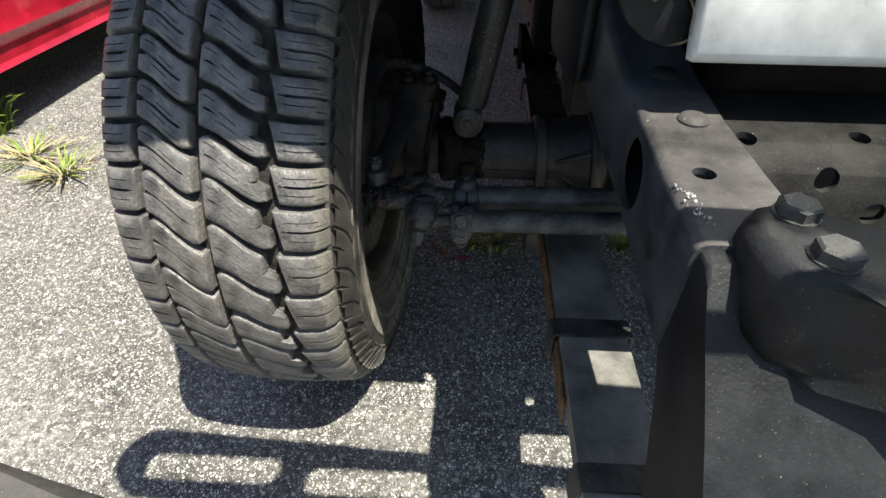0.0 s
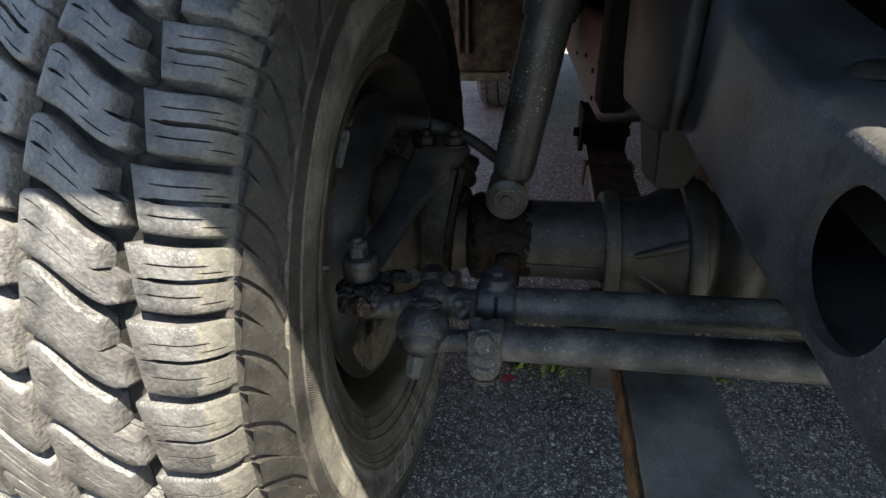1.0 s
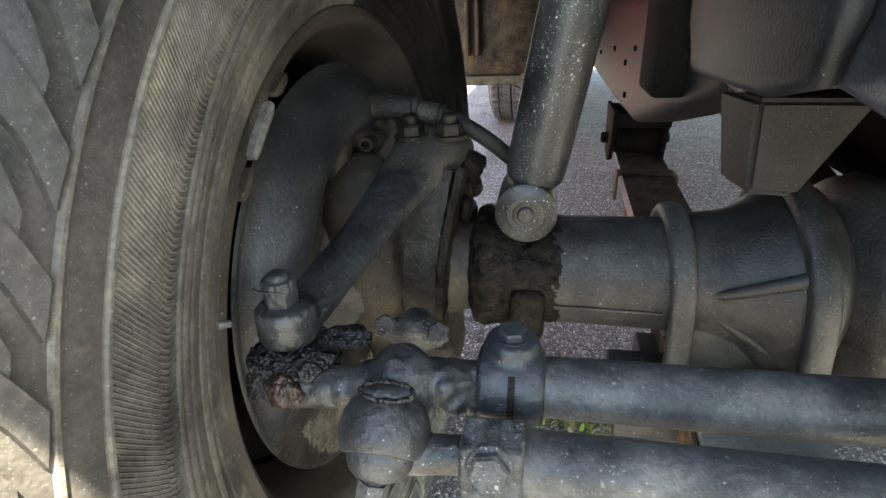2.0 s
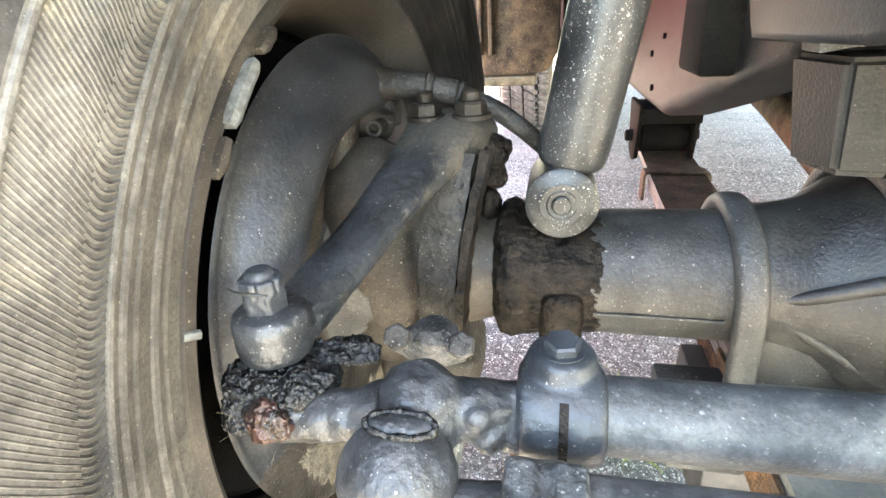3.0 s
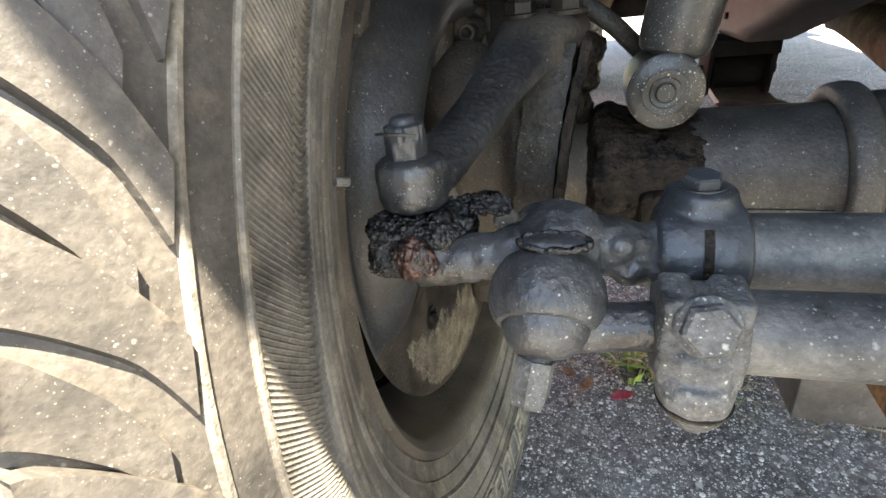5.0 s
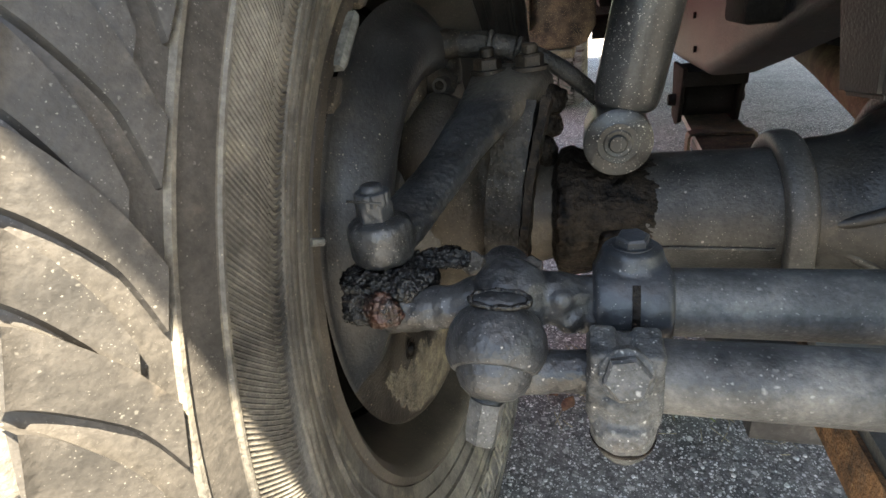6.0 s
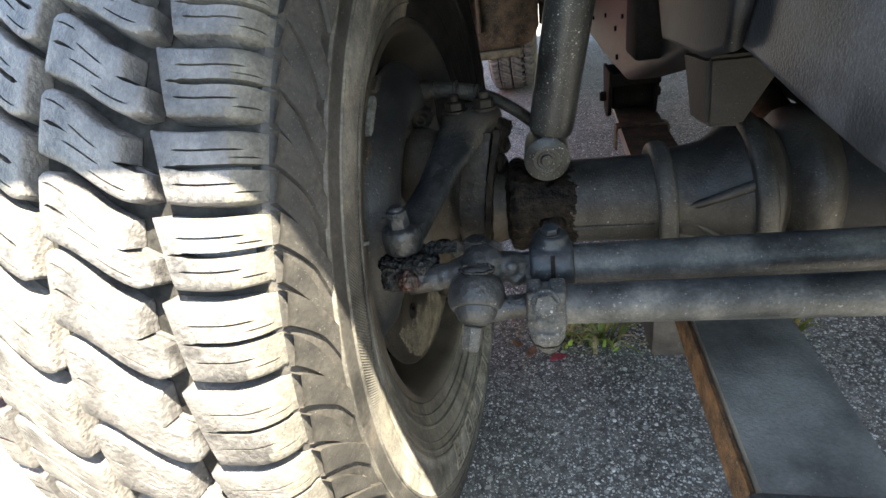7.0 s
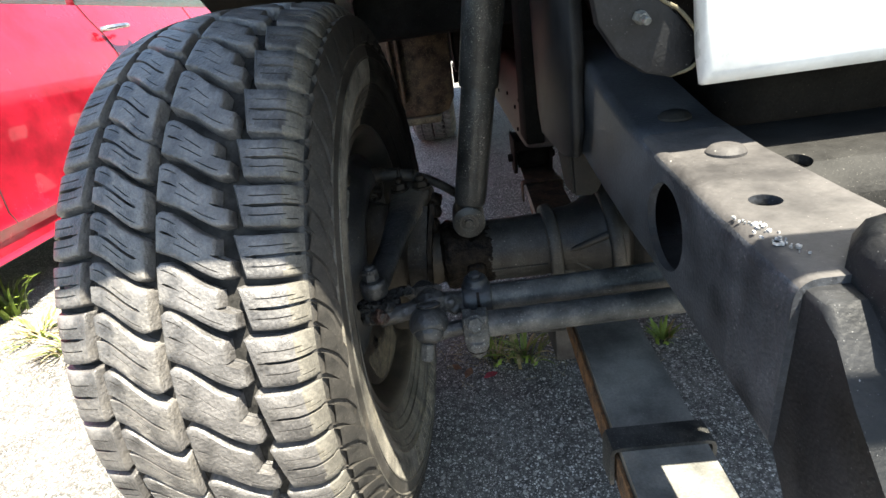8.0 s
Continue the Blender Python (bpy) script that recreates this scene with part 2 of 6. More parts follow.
WORNMARK = surface("worn_raised_rubber", (0.11, 0.098, 0.08), (0.20, 0.18, 0.145), 0.8, scale=60, bump=0.2, grain=0.2)
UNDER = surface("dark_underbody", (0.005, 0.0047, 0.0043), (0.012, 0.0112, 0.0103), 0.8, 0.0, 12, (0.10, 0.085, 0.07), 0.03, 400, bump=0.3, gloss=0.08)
HOSE = surface("dusty_hose_rubber", (0.010, 0.0098, 0.0095), (0.032, 0.0295, 0.0265), 0.65, 0.0, 40, (0.3, 0.28, 0.23), 0.12, 430, bump=0.5, grain=0.3)
WHITE = surface("white_body_paint", (0.74, 0.75, 0.75), (0.80, 0.80, 0.79), 0.28, 0.0, 8, coat=0.4, bump=0.0)
RED = surface("red_car_paint", (0.34, 0.006, 0.020), (0.37, 0.008, 0.026), 0.25, 0.0, 5, coat=0.8, bump=0.0)
CHROME = surface("bright_trim", (0.6, 0.6, 0.6), (0.7, 0.7, 0.7), 0.15, 0.9, 10, bump=0.0)
BLACKTRIM = surface("black_trim", (0.015, 0.015, 0.016), (0.03, 0.03, 0.03), 0.5, 0.0, 20, bump=0.05)
WEIGHT = surface("pale_lead_weight", (0.11, 0.115, 0.11), (0.20, 0.205, 0.19), 0.6, 0.2, 80, (0.08, 0.05, 0.03), 0.1, 300, bump=0.3)
GLASS = bpy.data.materials.new("tinted_glass")
GLASS.use_nodes = True
gb = GLASS.node_tree.nodes["Principled BSDF"]
gb.inputs["Base Color"].default_value, gb.inputs["Roughness"].default_value, gb.inputs["Transmission Weight"].default_value = (0.25, 0.3, 0.28, 1), 0.03, 0.9
LEAF = surface("grass_blade_green", (0.10, 0.16, 0.02), (0.24, 0.32, 0.05), 0.6, scale=25, bump=0.05)
DRY = surface("dry_grass_straw", (0.30, 0.23, 0.11), (0.46, 0.38, 0.20), 0.8, scale=40, bump=0.1)
REDLEAF = surface("red_leaf", (0.40, 0.03, 0.05), (0.5, 0.05, 0.07), 0.6, scale=40, bump=0.05)
DEADLEAF = surface("dead_leaf_brown", (0.15, 0.07, 0.035), (0.28, 0.14, 0.07), 0.8, scale=60, bump=0.2)
HEDGE = surface("hedge_leaves", (0.05, 0.09, 0.02), (0.12, 0.18, 0.05), 0.7, scale=20, bump=0.1)


def asphalt():
    m = bpy.data.materials.new("worn_asphalt_with_pale_chips")
    m.use_nodes = True
    nt = m.node_tree
    n, link = nt.nodes, nt.links.new
    b = n["Principled BSDF"]
    plain = n.new("ShaderNodeTexCoord").outputs["Object"]
    wobble = n.new("ShaderNodeTexNoise")
    wobble.inputs["Scale"].default_value, wobble.inputs["Detail"].default_value = 420, 2
    link(plain, wobble.inputs["Vector"])
    bent = n.new("ShaderNodeVectorMath")
    bent.operation = "MULTIPLY_ADD"
    bent.inputs[1].default_value = (0.0035, 0.0035, 0.0035)
    link(wobble.outputs["Color"], bent.inputs[0])
    link(plain, bent.inputs[2])
    co = bent.outputs["Vector"]

    def noise_tex(s, d=6, r=0.6):
        t = n.new("ShaderNodeTexNoise")
        t.inputs["Scale"].default_value, t.inputs["Detail"].default_value, t.inputs["Roughness"].default_value = s, d, r
        link(co, t.inputs["Vector"])
        return t

    def chips(s):
        v = n.new("ShaderNodeTexVoronoi")
        v.inputs["Scale"].default_value = s
        link(co, v.inputs["Vector"])
        sep = n.new("ShaderNodeSeparateColor")
        link(v.outputs["Color"], sep.inputs["Color"])
        edge = n.new("ShaderNodeMapRange")
        edge.inputs["From Min"].default_value, edge.inputs["From Max"].default_value = 0.44, 0.36
        link(v.outputs["Distance"], edge.inputs["Value"])
        return sep, edge.outputs["Result"]

    def mixc(f, a, bb):
        x = n.new("ShaderNodeMix")
        x.data_type = "RGBA"
        link(f, x.inputs["Factor"])
        for v, k in ((a, "A"), (bb, "B")):
            if isinstance(v, tuple):
                x.inputs[k].default_value = (*v, 1)
            else:
                link(v, x.inputs[k])
        return x.outputs["Result"]

    def mul(a, bb):
        x = n.new("ShaderNodeMath")
        x.operation = "MULTIPLY"
        link(a, x.inputs[0])
        link(bb, x.inputs[1])
        return x.outputs[0]

    patch = noise_tex(3.2, 8, 0.68)
    rp = ramp_colors(n, [(0.32, (0.028, 0.0275, 0.027)), (0.70, (0.135, 0.129, 0.119))])
    link(patch.outputs["Fac"], rp.inputs["Fac"])
    fine = noise_tex(260, 4, 0.7)
    rf = ramp_colors(n, [(0.32, (0.35, 0.35, 0.35)), (0.68, (1.5, 1.5, 1.5))])
    link(fine.outputs["Fac"], rf.inputs["Fac"])
    base = n.new("ShaderNodeMix")
    base.data_type, base.blend_type = "RGBA", "MULTIPLY"
    base.inputs["Factor"].default_value = 1.0
    link(rp.outputs["Color"], base.inputs["A"])
    link(rf.outputs["Color"], base.inputs["B"])
    col = base.outputs["Result"]
    s1, e1 = chips(190)
    tone = ramp_colors(n, [(0.0, (0.035, 0.035, 0.035)), (0.40, (0.10, 0.097, 0.092)), (0.64, (0.34, 0.324, 0.308)), (0.92, (0.72, 0.698, 0.662))])
    link(s1.outputs["Green"], tone.inputs["Fac"])
    pick = n.new("ShaderNodeMath")
    pick.operation = "LESS_THAN"
    pick.inputs[1].default_value = 0.85
    link(s1.outputs["Red"], pick.inputs[0])
    f1 = mul(e1, pick.outputs[0])
    col = mixc(f1, col, tone.outputs["Color"])
    s2, e2 = chips(390)
    tone2 = ramp_colors(n, [(0.0, (0.03, 0.03, 0.03)), (0.55, (0.15, 0.145, 0.135)), (0.88, (0.70, 0.68, 0.645))])
    link(s2.outputs["Green"], tone2.inputs["Fac"])
    pick2 = n.new("ShaderNodeMath")
    pick2.operation = "LESS_THAN"
    pick2.inputs[1].default_value = 0.7
    link(s2.outputs["Red"], pick2.inputs[0])
    f2 = mul(e2, pick2.outputs[0])
    col = mixc(f2, col, tone2.outputs["Color"])
    s3, e3 = chips(85)
    tone3 = ramp_colors(n, [(0.0, (0.05, 0.05, 0.05)), (0.5, (0.15, 0.146, 0.138)), (0.95, (0.42, 0.405, 0.37))])
    link(s3.outputs["Green"], tone3.inputs["Fac"])
    pick3 = n.new("ShaderNodeMath")
    pick3.operation = "LESS_THAN"
    pick3.inputs[1].default_value = 0.3
    link(s3.outputs["Red"], pick3.inputs[0])
    col = mixc(mul(e3, pick3.outputs[0]), col, tone3.outputs["Color"])
    # dust trodden into the surface in wide, uneven patches
    trodden = n.new("ShaderNodeMapRange")
    trodden.inputs["From Min"].default_value, trodden.inputs["From Max"].default_value = 0.34, 1.20
    link(patch.outputs["Fac"], trodden.inputs["Value"])
    col = mixc(trodden.outputs["Result"], col, (0.245, 0.233, 0.220))
    mottle = noise_tex(70, 6, 0.8)
    rm = ramp_colors(n, [(0.36, (0.42, 0.405, 0.40)), (0.64, (1.55, 1.535, 1.53))])
    link(mottle.outputs["Fac"], rm.inputs["Fac"])
    worn_col = n.new("ShaderNodeMix")
    worn_col.data_type, worn_col.blend_type = "RGBA", "MULTIPLY"
    worn_col.inputs["Factor"].default_value = 1.0
    link(col, worn_col.inputs["A"])
    link(rm.outputs["Color"], worn_col.inputs["B"])
    link(worn_col.outputs["Result"], b.inputs["Base Color"])
    b.inputs["Roughness"].default_value = 0.85
    h = n.new("ShaderNodeMath")
    h.operation = "ADD"
    link(f1, h.inputs[0])
    link(f2, h.inputs[1])
    h2 = n.new("ShaderNodeMath")
    h2.operation = "ADD"
    link(h.outputs[0], h2.inputs[0])
    link(fine.outputs["Fac"], h2.inputs[1])
    bp = n.new("ShaderNodeBump")
    bp.inputs["Strength"].default_value, bp.inputs["Distance"].default_value = 0.55, 0.003
    link(h2.outputs[0], bp.inputs["Height"])
    link(bp.outputs["Normal"], b.inputs["Normal"])
    return m


ASPHALT = asphalt()


# ---- mesh helpers ----
def part(name, bm, material, parent=None, label="", smooth=35, at=None):
    """Links a bmesh as one mesh object, as a thing or as a part under parent."""
    me = bpy.data.meshes.new(name)
    bmesh.ops.recalc_face_normals(bm, faces=bm.faces)
    bm.to_mesh(me)
    bm.free()
    me.materials.append(material)
    if smooth:
        me.polygons.foreach_set("use_smooth", [True] * len(me.polygons))
        me.set_sharp_from_angle(angle=radians(smooth))
    ob = new(name, me)
    if parent:
        ob.parent = parent
    if at is not None:
        ob.matrix_basis = at
    if label:
        tagged(ob, label)
    return ob


def thing(name, label, category, at=(0, 0, 0), group="", kind=""):
    ob = new(name)
    ob.location = at
    ob.empty_display_size = 0.05
    return tagged(ob, label, category, group, kind)


def frames_along(pts):
    pts = [Vector(p) for p in pts]
    tang = []
    for i in range(len(pts)):
        a, b = pts[max(0, i - 1)], pts[min(len(pts) - 1, i + 1)]
        tang.append((b - a).normalized())
    ref = Vector((0, 0, 1)) if abs(tang[0].z) < 0.9 else Vector((0, 1, 0))
    u = (ref - tang[0] * ref.dot(tang[0])).normalized()
    out = []
    for p, t in zip(pts, tang):
        u = (u - t * u.dot(t)).normalized()
        out.append((p, t, u, t.cross(u)))
    return out


def sweep(bm, pts, section, scales=None, caps=True):
    """Sweeps a closed section (list of (a, b) offsets) along pts."""
    rings = []
    for i, (p, t, u, v) in enumerate(frames_along(pts)):
        k = scales[i] if scales else 1
        rings.append([bm.verts.new(p + (u * b + v * a) * k) for a, b in section])
    m = len(section)
    for r, s in zip(rings, rings[1:]):
        for j in range(m):
            bm.faces.new((r[j], r[(j + 1) % m], s[(j + 1) % m], s[j]))
    if caps:
        bm.faces.new(rings[0][::-1])
        bm.faces.new(rings[-1])
    return bm


def circle(r, seg=20):
    return [(r * math.cos(2 * math.pi * i / seg), r * math.sin(2 * math.pi * i / seg)) for i in range(seg)]


def tube(bm, pts, radii, seg=20):
    if not isinstance(radii, (list, tuple)):
        radii = [radii] * len(pts)
    return sweep(bm, pts, circle(1, seg), radii)


def smooth_path(pts, steps=8):
    """A Catmull-Rom line through the points."""
    p = [Vector(q) for q in pts]
    p = [2 * p[0] - p[1]] + p + [2 * p[-1] - p[-2]]
    out = []
    for i in range(1, len(p) - 2):
        for k in range(steps):
            t = k / steps
            a, b, c, d = p[i - 1:i + 3]
            out.append(0.5 * ((2 * b) + (c - a) * t + (2 * a - 5 * b + 4 * c - d) * t * t + (3 * b - a - 3 * c + d) * t ** 3))
    out.append(p[-2])
    return out


def lathe(bm, profile, seg=64, axis="x", centre=(0, 0, 0), closed=False, start=0.0, sweep_angle=2 * math.pi):
    """Turns a profile of (along, radius) about an axis."""
    c = Vector(centre)
    full = abs(sweep_angle - 2 * math.pi) < 1e-6
    rings = []
    for i in range(seg + (0 if full else 1)):
        a = start + sweep_angle * i / seg
        ring = []
        for s, r in profile:
            q = (s, r * math.cos(a), r * math.sin(a))
            if axis == "y":
                q = (q[1], q[0], q[2])
            elif axis == "z":
                q = (q[1], q[2], q[0])
            ring.append(bm.verts.new(c + Vector(q)))
        rings.append(ring)
    m = len(profile)
    last = len(rings) if full else len(rings) - 1
    for i in range(last):
        r, s = rings[i], rings[(i + 1) % len(rings)]
        for j in range(m if closed else m - 1):
            bm.faces.new((r[j], r[(j + 1) % m], s[(j + 1) % m], s[j]))
    bmesh.ops.remove_doubles(bm, verts=bm.verts, dist=1e-6)
    return bm


def solid(bm, profile, seg=24, axis="x", centre=(0, 0, 0)):
    """A turned solid whose profile is closed to the axis at both ends."""
    return lathe(bm, [(profile[0][0], 0.0), *profile, (profile[-1][0], 0.0)], seg, axis, centre)


def block(bm, lo, hi, bevel=0.003, segs=2, m=None):
    r = bmesh.ops.create_cube(bm, size=1)
    lo, hi = Vector(lo), Vector(hi)
    for v in r["verts"]:
        v.co = Vector(((lo[i] + hi[i]) / 2 + v.co[i] * (hi[i] - lo[i])) for i in range(3))
    es = list({e for v in r["verts"] for e in v.link_edges})
    vs = r["verts"]
    if bevel:
        q = bmesh.ops.bevel(bm, geom=es, offset=bevel, segments=segs, affect="EDGES", profile=0.5)
        vs = list({v for f in q["faces"] for v in f.verts} | {v for v in vs if v.is_valid})
    if m is not None:
        bmesh.ops.transform(bm, matrix=m, verts=vs)
    return bm


def prism(bm, poly, a, b, axis="x", bevel=0.0):
    """A flat polygon of (p, q) drawn out from a to b along an axis: x (p=y, q=z), y (p=x, q=z), z (p=x, q=y)."""
    def at(p, q, s):
        return {"x": (s, p, q), "y": (p, s, q), "z": (p, q, s)}[axis]
    va = [bm.verts.new(at(p, q, a)) for p, q in poly]
    vb = [bm.verts.new(at(p, q, b)) for p, q in poly]
    k = len(poly)
    fs = [bm.faces.new(va[::-1]), bm.faces.new(vb)]
    for i in range(k):
        fs.append(bm.faces.new((va[i], va[(i + 1) % k], vb[(i + 1) % k], vb[i])))
    if bevel:
        es = list({e for f in fs[:2] for e in f.edges})
        bmesh.ops.bevel(bm, geom=es, offset=bevel, segments=2, affect="EDGES", profile=0.5)
    return bm


def cast(ob, voxel=0.0018, rounds=4):
    """Melts the overlapping solids of a mesh into one casting with soft joins."""
    md = ob.modifiers.new("melt", "REMESH")
    md.mode, md.voxel_size, md.use_smooth_shade = "VOXEL", voxel, True
    ms = ob.modifiers.new("soften", "SMOOTH")
    ms.factor, ms.iterations = 0.5, rounds
    dg = bpy.context.evaluated_depsgraph_get()
    dg.update()
    me = bpy.data.meshes.new_from_object(ob.evaluated_get(dg))
    old = ob.data
    if not me.materials:
        me.materials.append(old.materials[0])
    ob.modifiers.clear()
    ob.data = me
    bpy.data.meshes.remove(old)
    return ob


def rough_up(ob, strength, size, seed=0.0):
    """Adds lumps to a finished mesh."""
    b = bmesh.new()
    b.from_mesh(ob.data)
    lumps(b, strength, size, seed)
    b.to_mesh(ob.data)
    b.free()
    return ob


def hexagon(bm, centre, direction, r, h, turn=0.0, chamfer=0.18):
    """A hexagonal bolt head or nut along a direction."""
    q = Vector(direction).normalized().to_track_quat("Z", "Y").to_matrix().to_4x4()
    m = Matrix.Translation(centre) @ q
    sect = [(r * math.cos(math.pi / 3 * i + turn), r * math.sin(math.pi / 3 * i + turn)) for i in range(6)]
    levels = [(0, 1.0), (h * (1 - chamfer), 1.0), (h, 0.86)]
    rings = [[bm.verts.new(m @ Vector((x * k, y * k, z))) for x, y in sect] for z, k in levels]
    for a, b in zip(rings, rings[1:]):
        for j in range(6):
            bm.faces.new((a[j], a[(j + 1) % 6], b[(j + 1) % 6], b[j]))
    bm.faces.new(rings[0][::-1])
    bm.faces.new(rings[-1])
    return bm


def rod(bm, a, b, r, seg=16, chamfer=0.0):
    a, b = Vector(a), Vector(b)
    d = (b - a).normalized()
    if chamfer:
        return tube(bm, [a, a + d * chamfer, b - d * chamfer, b], [r - chamfer, r, r, r - chamfer], seg)
    return tube(bm, [a, b], r, seg)


def lumps(bm, strength, size, seed=0.0):
    """Pushes vertices in and out along their normals by smooth noise."""
    bm.normal_update()
    for v in list(bm.verts):
        v.co += v.normal * strength * noise.noise(v.co / size + Vector((seed, seed * 1.7, 0)))
    return bm


# ---- ground ----
def make_ground():
    bm = bmesh.new()
    xs = [-150, -60, -25, -10, -5, -3, 3, 6, 12, 30, 70, 150]
    ys = [-150, -60, -25, -10, -4, -1, 5, 8, 14, 30, 70, 150]
    grid = [[bm.verts.new((x, y, 0.0)) for x in xs] for y in ys]
    for j in range(len(ys) - 1):
        for i in range(len(xs) - 1):
            bm.faces.new((grid[j][i], grid[j][i + 1], grid[j + 1][i + 1], grid[j + 1][i]))
    g = part("ground", bm, ASPHALT, smooth=0)
    return tagged(g, "worn grey asphalt driveway with pale stone chips", "ground", kind="structure")


make_ground()


def make_chips():
    """Small stones standing proud of the asphalt near the truck."""
    rng = random.Random(4)
    verts, faces = [], []
    for i in range(20000):
        if i < 11500:
            x, y = rng.uniform(-0.85, 1.0), rng.uniform(0.42, 1.7)
        else:
            x, y = rng.choice(((rng.uniform(-2.0, 1.4), rng.uniform(0.4, 3.6)), (rng.uniform(0.0, 1.1), rng.uniform(1.2, 2.8))))
        r = rng.choice((0.0011, 0.0014, 0.0018, 0.0022, 0.0028, 0.0037))
        h = r * rng.uniform(0.3, 0.6)
        a0, k = rng.uniform(0, 6.28), len(verts)
        n = 6
        for j in range(n):
            q = r * rng.uniform(0.7, 1.25)
            verts.append((x + q * math.cos(a0 + j * 6.283 / n), y + q * math.sin(a0 + j * 6.283 / n), -0.001))
        for j in range(n):
            q = r * rng.uniform(0.45, 0.8)
            verts.append((x + q * math.cos(a0 + j * 6.283 / n), y + q * math.sin(a0 + j * 6.283 / n), h))
        for j in range(n):
            faces.append((k + j, k + (j + 1) % n, k + n + (j + 1) % n, k + n + j))
        faces.append(tuple(k + n + j for j in range(n)))
    me = bpy.data.meshes.new("stone_chips")
    me.from_pydata(verts, [], faces)
    me.materials.append(CHIP)
    ob = new("stone_chips", me)
    tagged(ob, "pale and dark stone chips bedded in the asphalt", "gravel", kind="stuff")


CHIP = bpy.data.materials.new("stone_chip")
CHIP.use_nodes = True
_n, _l = CHIP.node_tree.nodes, CHIP.node_tree.links.new
_g = _n.new("ShaderNodeNewGeometry")
_r = ramp_colors(_n, [(0.0, (0.04, 0.04, 0.039)), (0.4, (0.11, 0.106, 0.10)), (0.75, (0.26, 0.25, 0.232)), (1.0, (0.56, 0.54, 0.50))])
_l(_g.outputs["Random Per Island"], _r.inputs["Fac"])
_l(_r.outputs["Color"], _n["Principled BSDF"].inputs["Base Color"])
_n["Principled BSDF"].inputs["Roughness"].default_value = 0.8
make_chips()

# ---- the truck ----
truck = thing("truck", "white pickup truck with weathered dirty front axle and undercarriage", "truck")

# front wheel: centre, slight steer outward
HUB = Vector((-0.168, 0.88, 0.400))
WHEEL = pose(*HUB, 0, 0, -3)
TYRE_R = 0.400
PITCHES = 41
OUTER = 0.88                               # the outer half stands a little narrower
PITCH = 2 * math.pi * TYRE_R / PITCHES


def crown(u):
    """Tread radius at a distance u across from the middle, rounding over at the shoulder."""
    a = abs(u)
    if a <= 0.102:
        return TYRE_R - 0.0080 * (a / 0.102) ** 2.4
    k = 0.93 * min(1.0, (a - 0.102) / 0.029)
    return TYRE_R - 0.0080 - 0.0220 * (1 - math.sqrt(1 - k * k)) / 0.632


SIDE = [(0.370, 0.131), (0.355, 0.1375), (0.338, 0.1430), (0.320, 0.1455), (0.300, 0.1450), (0.280, 0.1405), (0.262, 0.1330), (0.248, 0.1250), (0.237, 0.1195), (0.2275, 0.1165)]


def side_u(r):
    for (r0, u0), (r1, u1) in zip(SIDE, SIDE[1:]):
        if r0 >= r >= r1:
            return u0 + (u1 - u0) * (r0 - r) / (r0 - r1)
    return SIDE[0][1] if r > SIDE[0][0] else SIDE[-1][1]


def on_wheel(u, r, s):
    """Local place at u across, radius r, angle s (0 at the front, rising upward)."""
    if u < 0:
        u *= OUTER
    return Vector((u, -r * math.cos(s), r * math.sin(s)))


def tyre_carcass():
    bm = bmesh.new()
    prof = []
    for r, u in reversed(SIDE):
        prof.append((-u, r))
    for i in range(25):
        u = -0.126 + 0.252 * i / 24
        prof.append((u, crown(u) - (0.0145 if abs(u) < 0.12 else 0.006)))
    for r, u in SIDE:
        prof.append((u, r))
    prof += [(0.100, 0.2235), (0.09, 0.232), (-0.09, 0.232), (-0.100, 0.2235)]
    lathe(bm, prof, 164, closed=True)
    for v in bm.verts:                       # the flattened contact patch
        v.co.z = max(v.co.z, -0.3985)
        if v.co.x < 0:
            v.co.x *= OUTER
    return bm


tyre = part("tyre", tyre_carcass(), SIDEWALL, truck, "dusty worn all-terrain tyre with chunky tread", 50, WHEEL)
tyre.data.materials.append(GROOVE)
tyre.data.materials.append(SIDEDARK)
tyre.data.materials.append(SHADERUBBER)
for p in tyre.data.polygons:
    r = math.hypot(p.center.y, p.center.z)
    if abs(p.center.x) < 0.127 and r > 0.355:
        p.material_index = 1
    elif p.center.y > 0.02 and p.center.z > -0.12:   # near-black towards the rear: the wheel well's shade put into the colour
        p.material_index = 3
    elif r > 0.312:
        p.material_index = 2


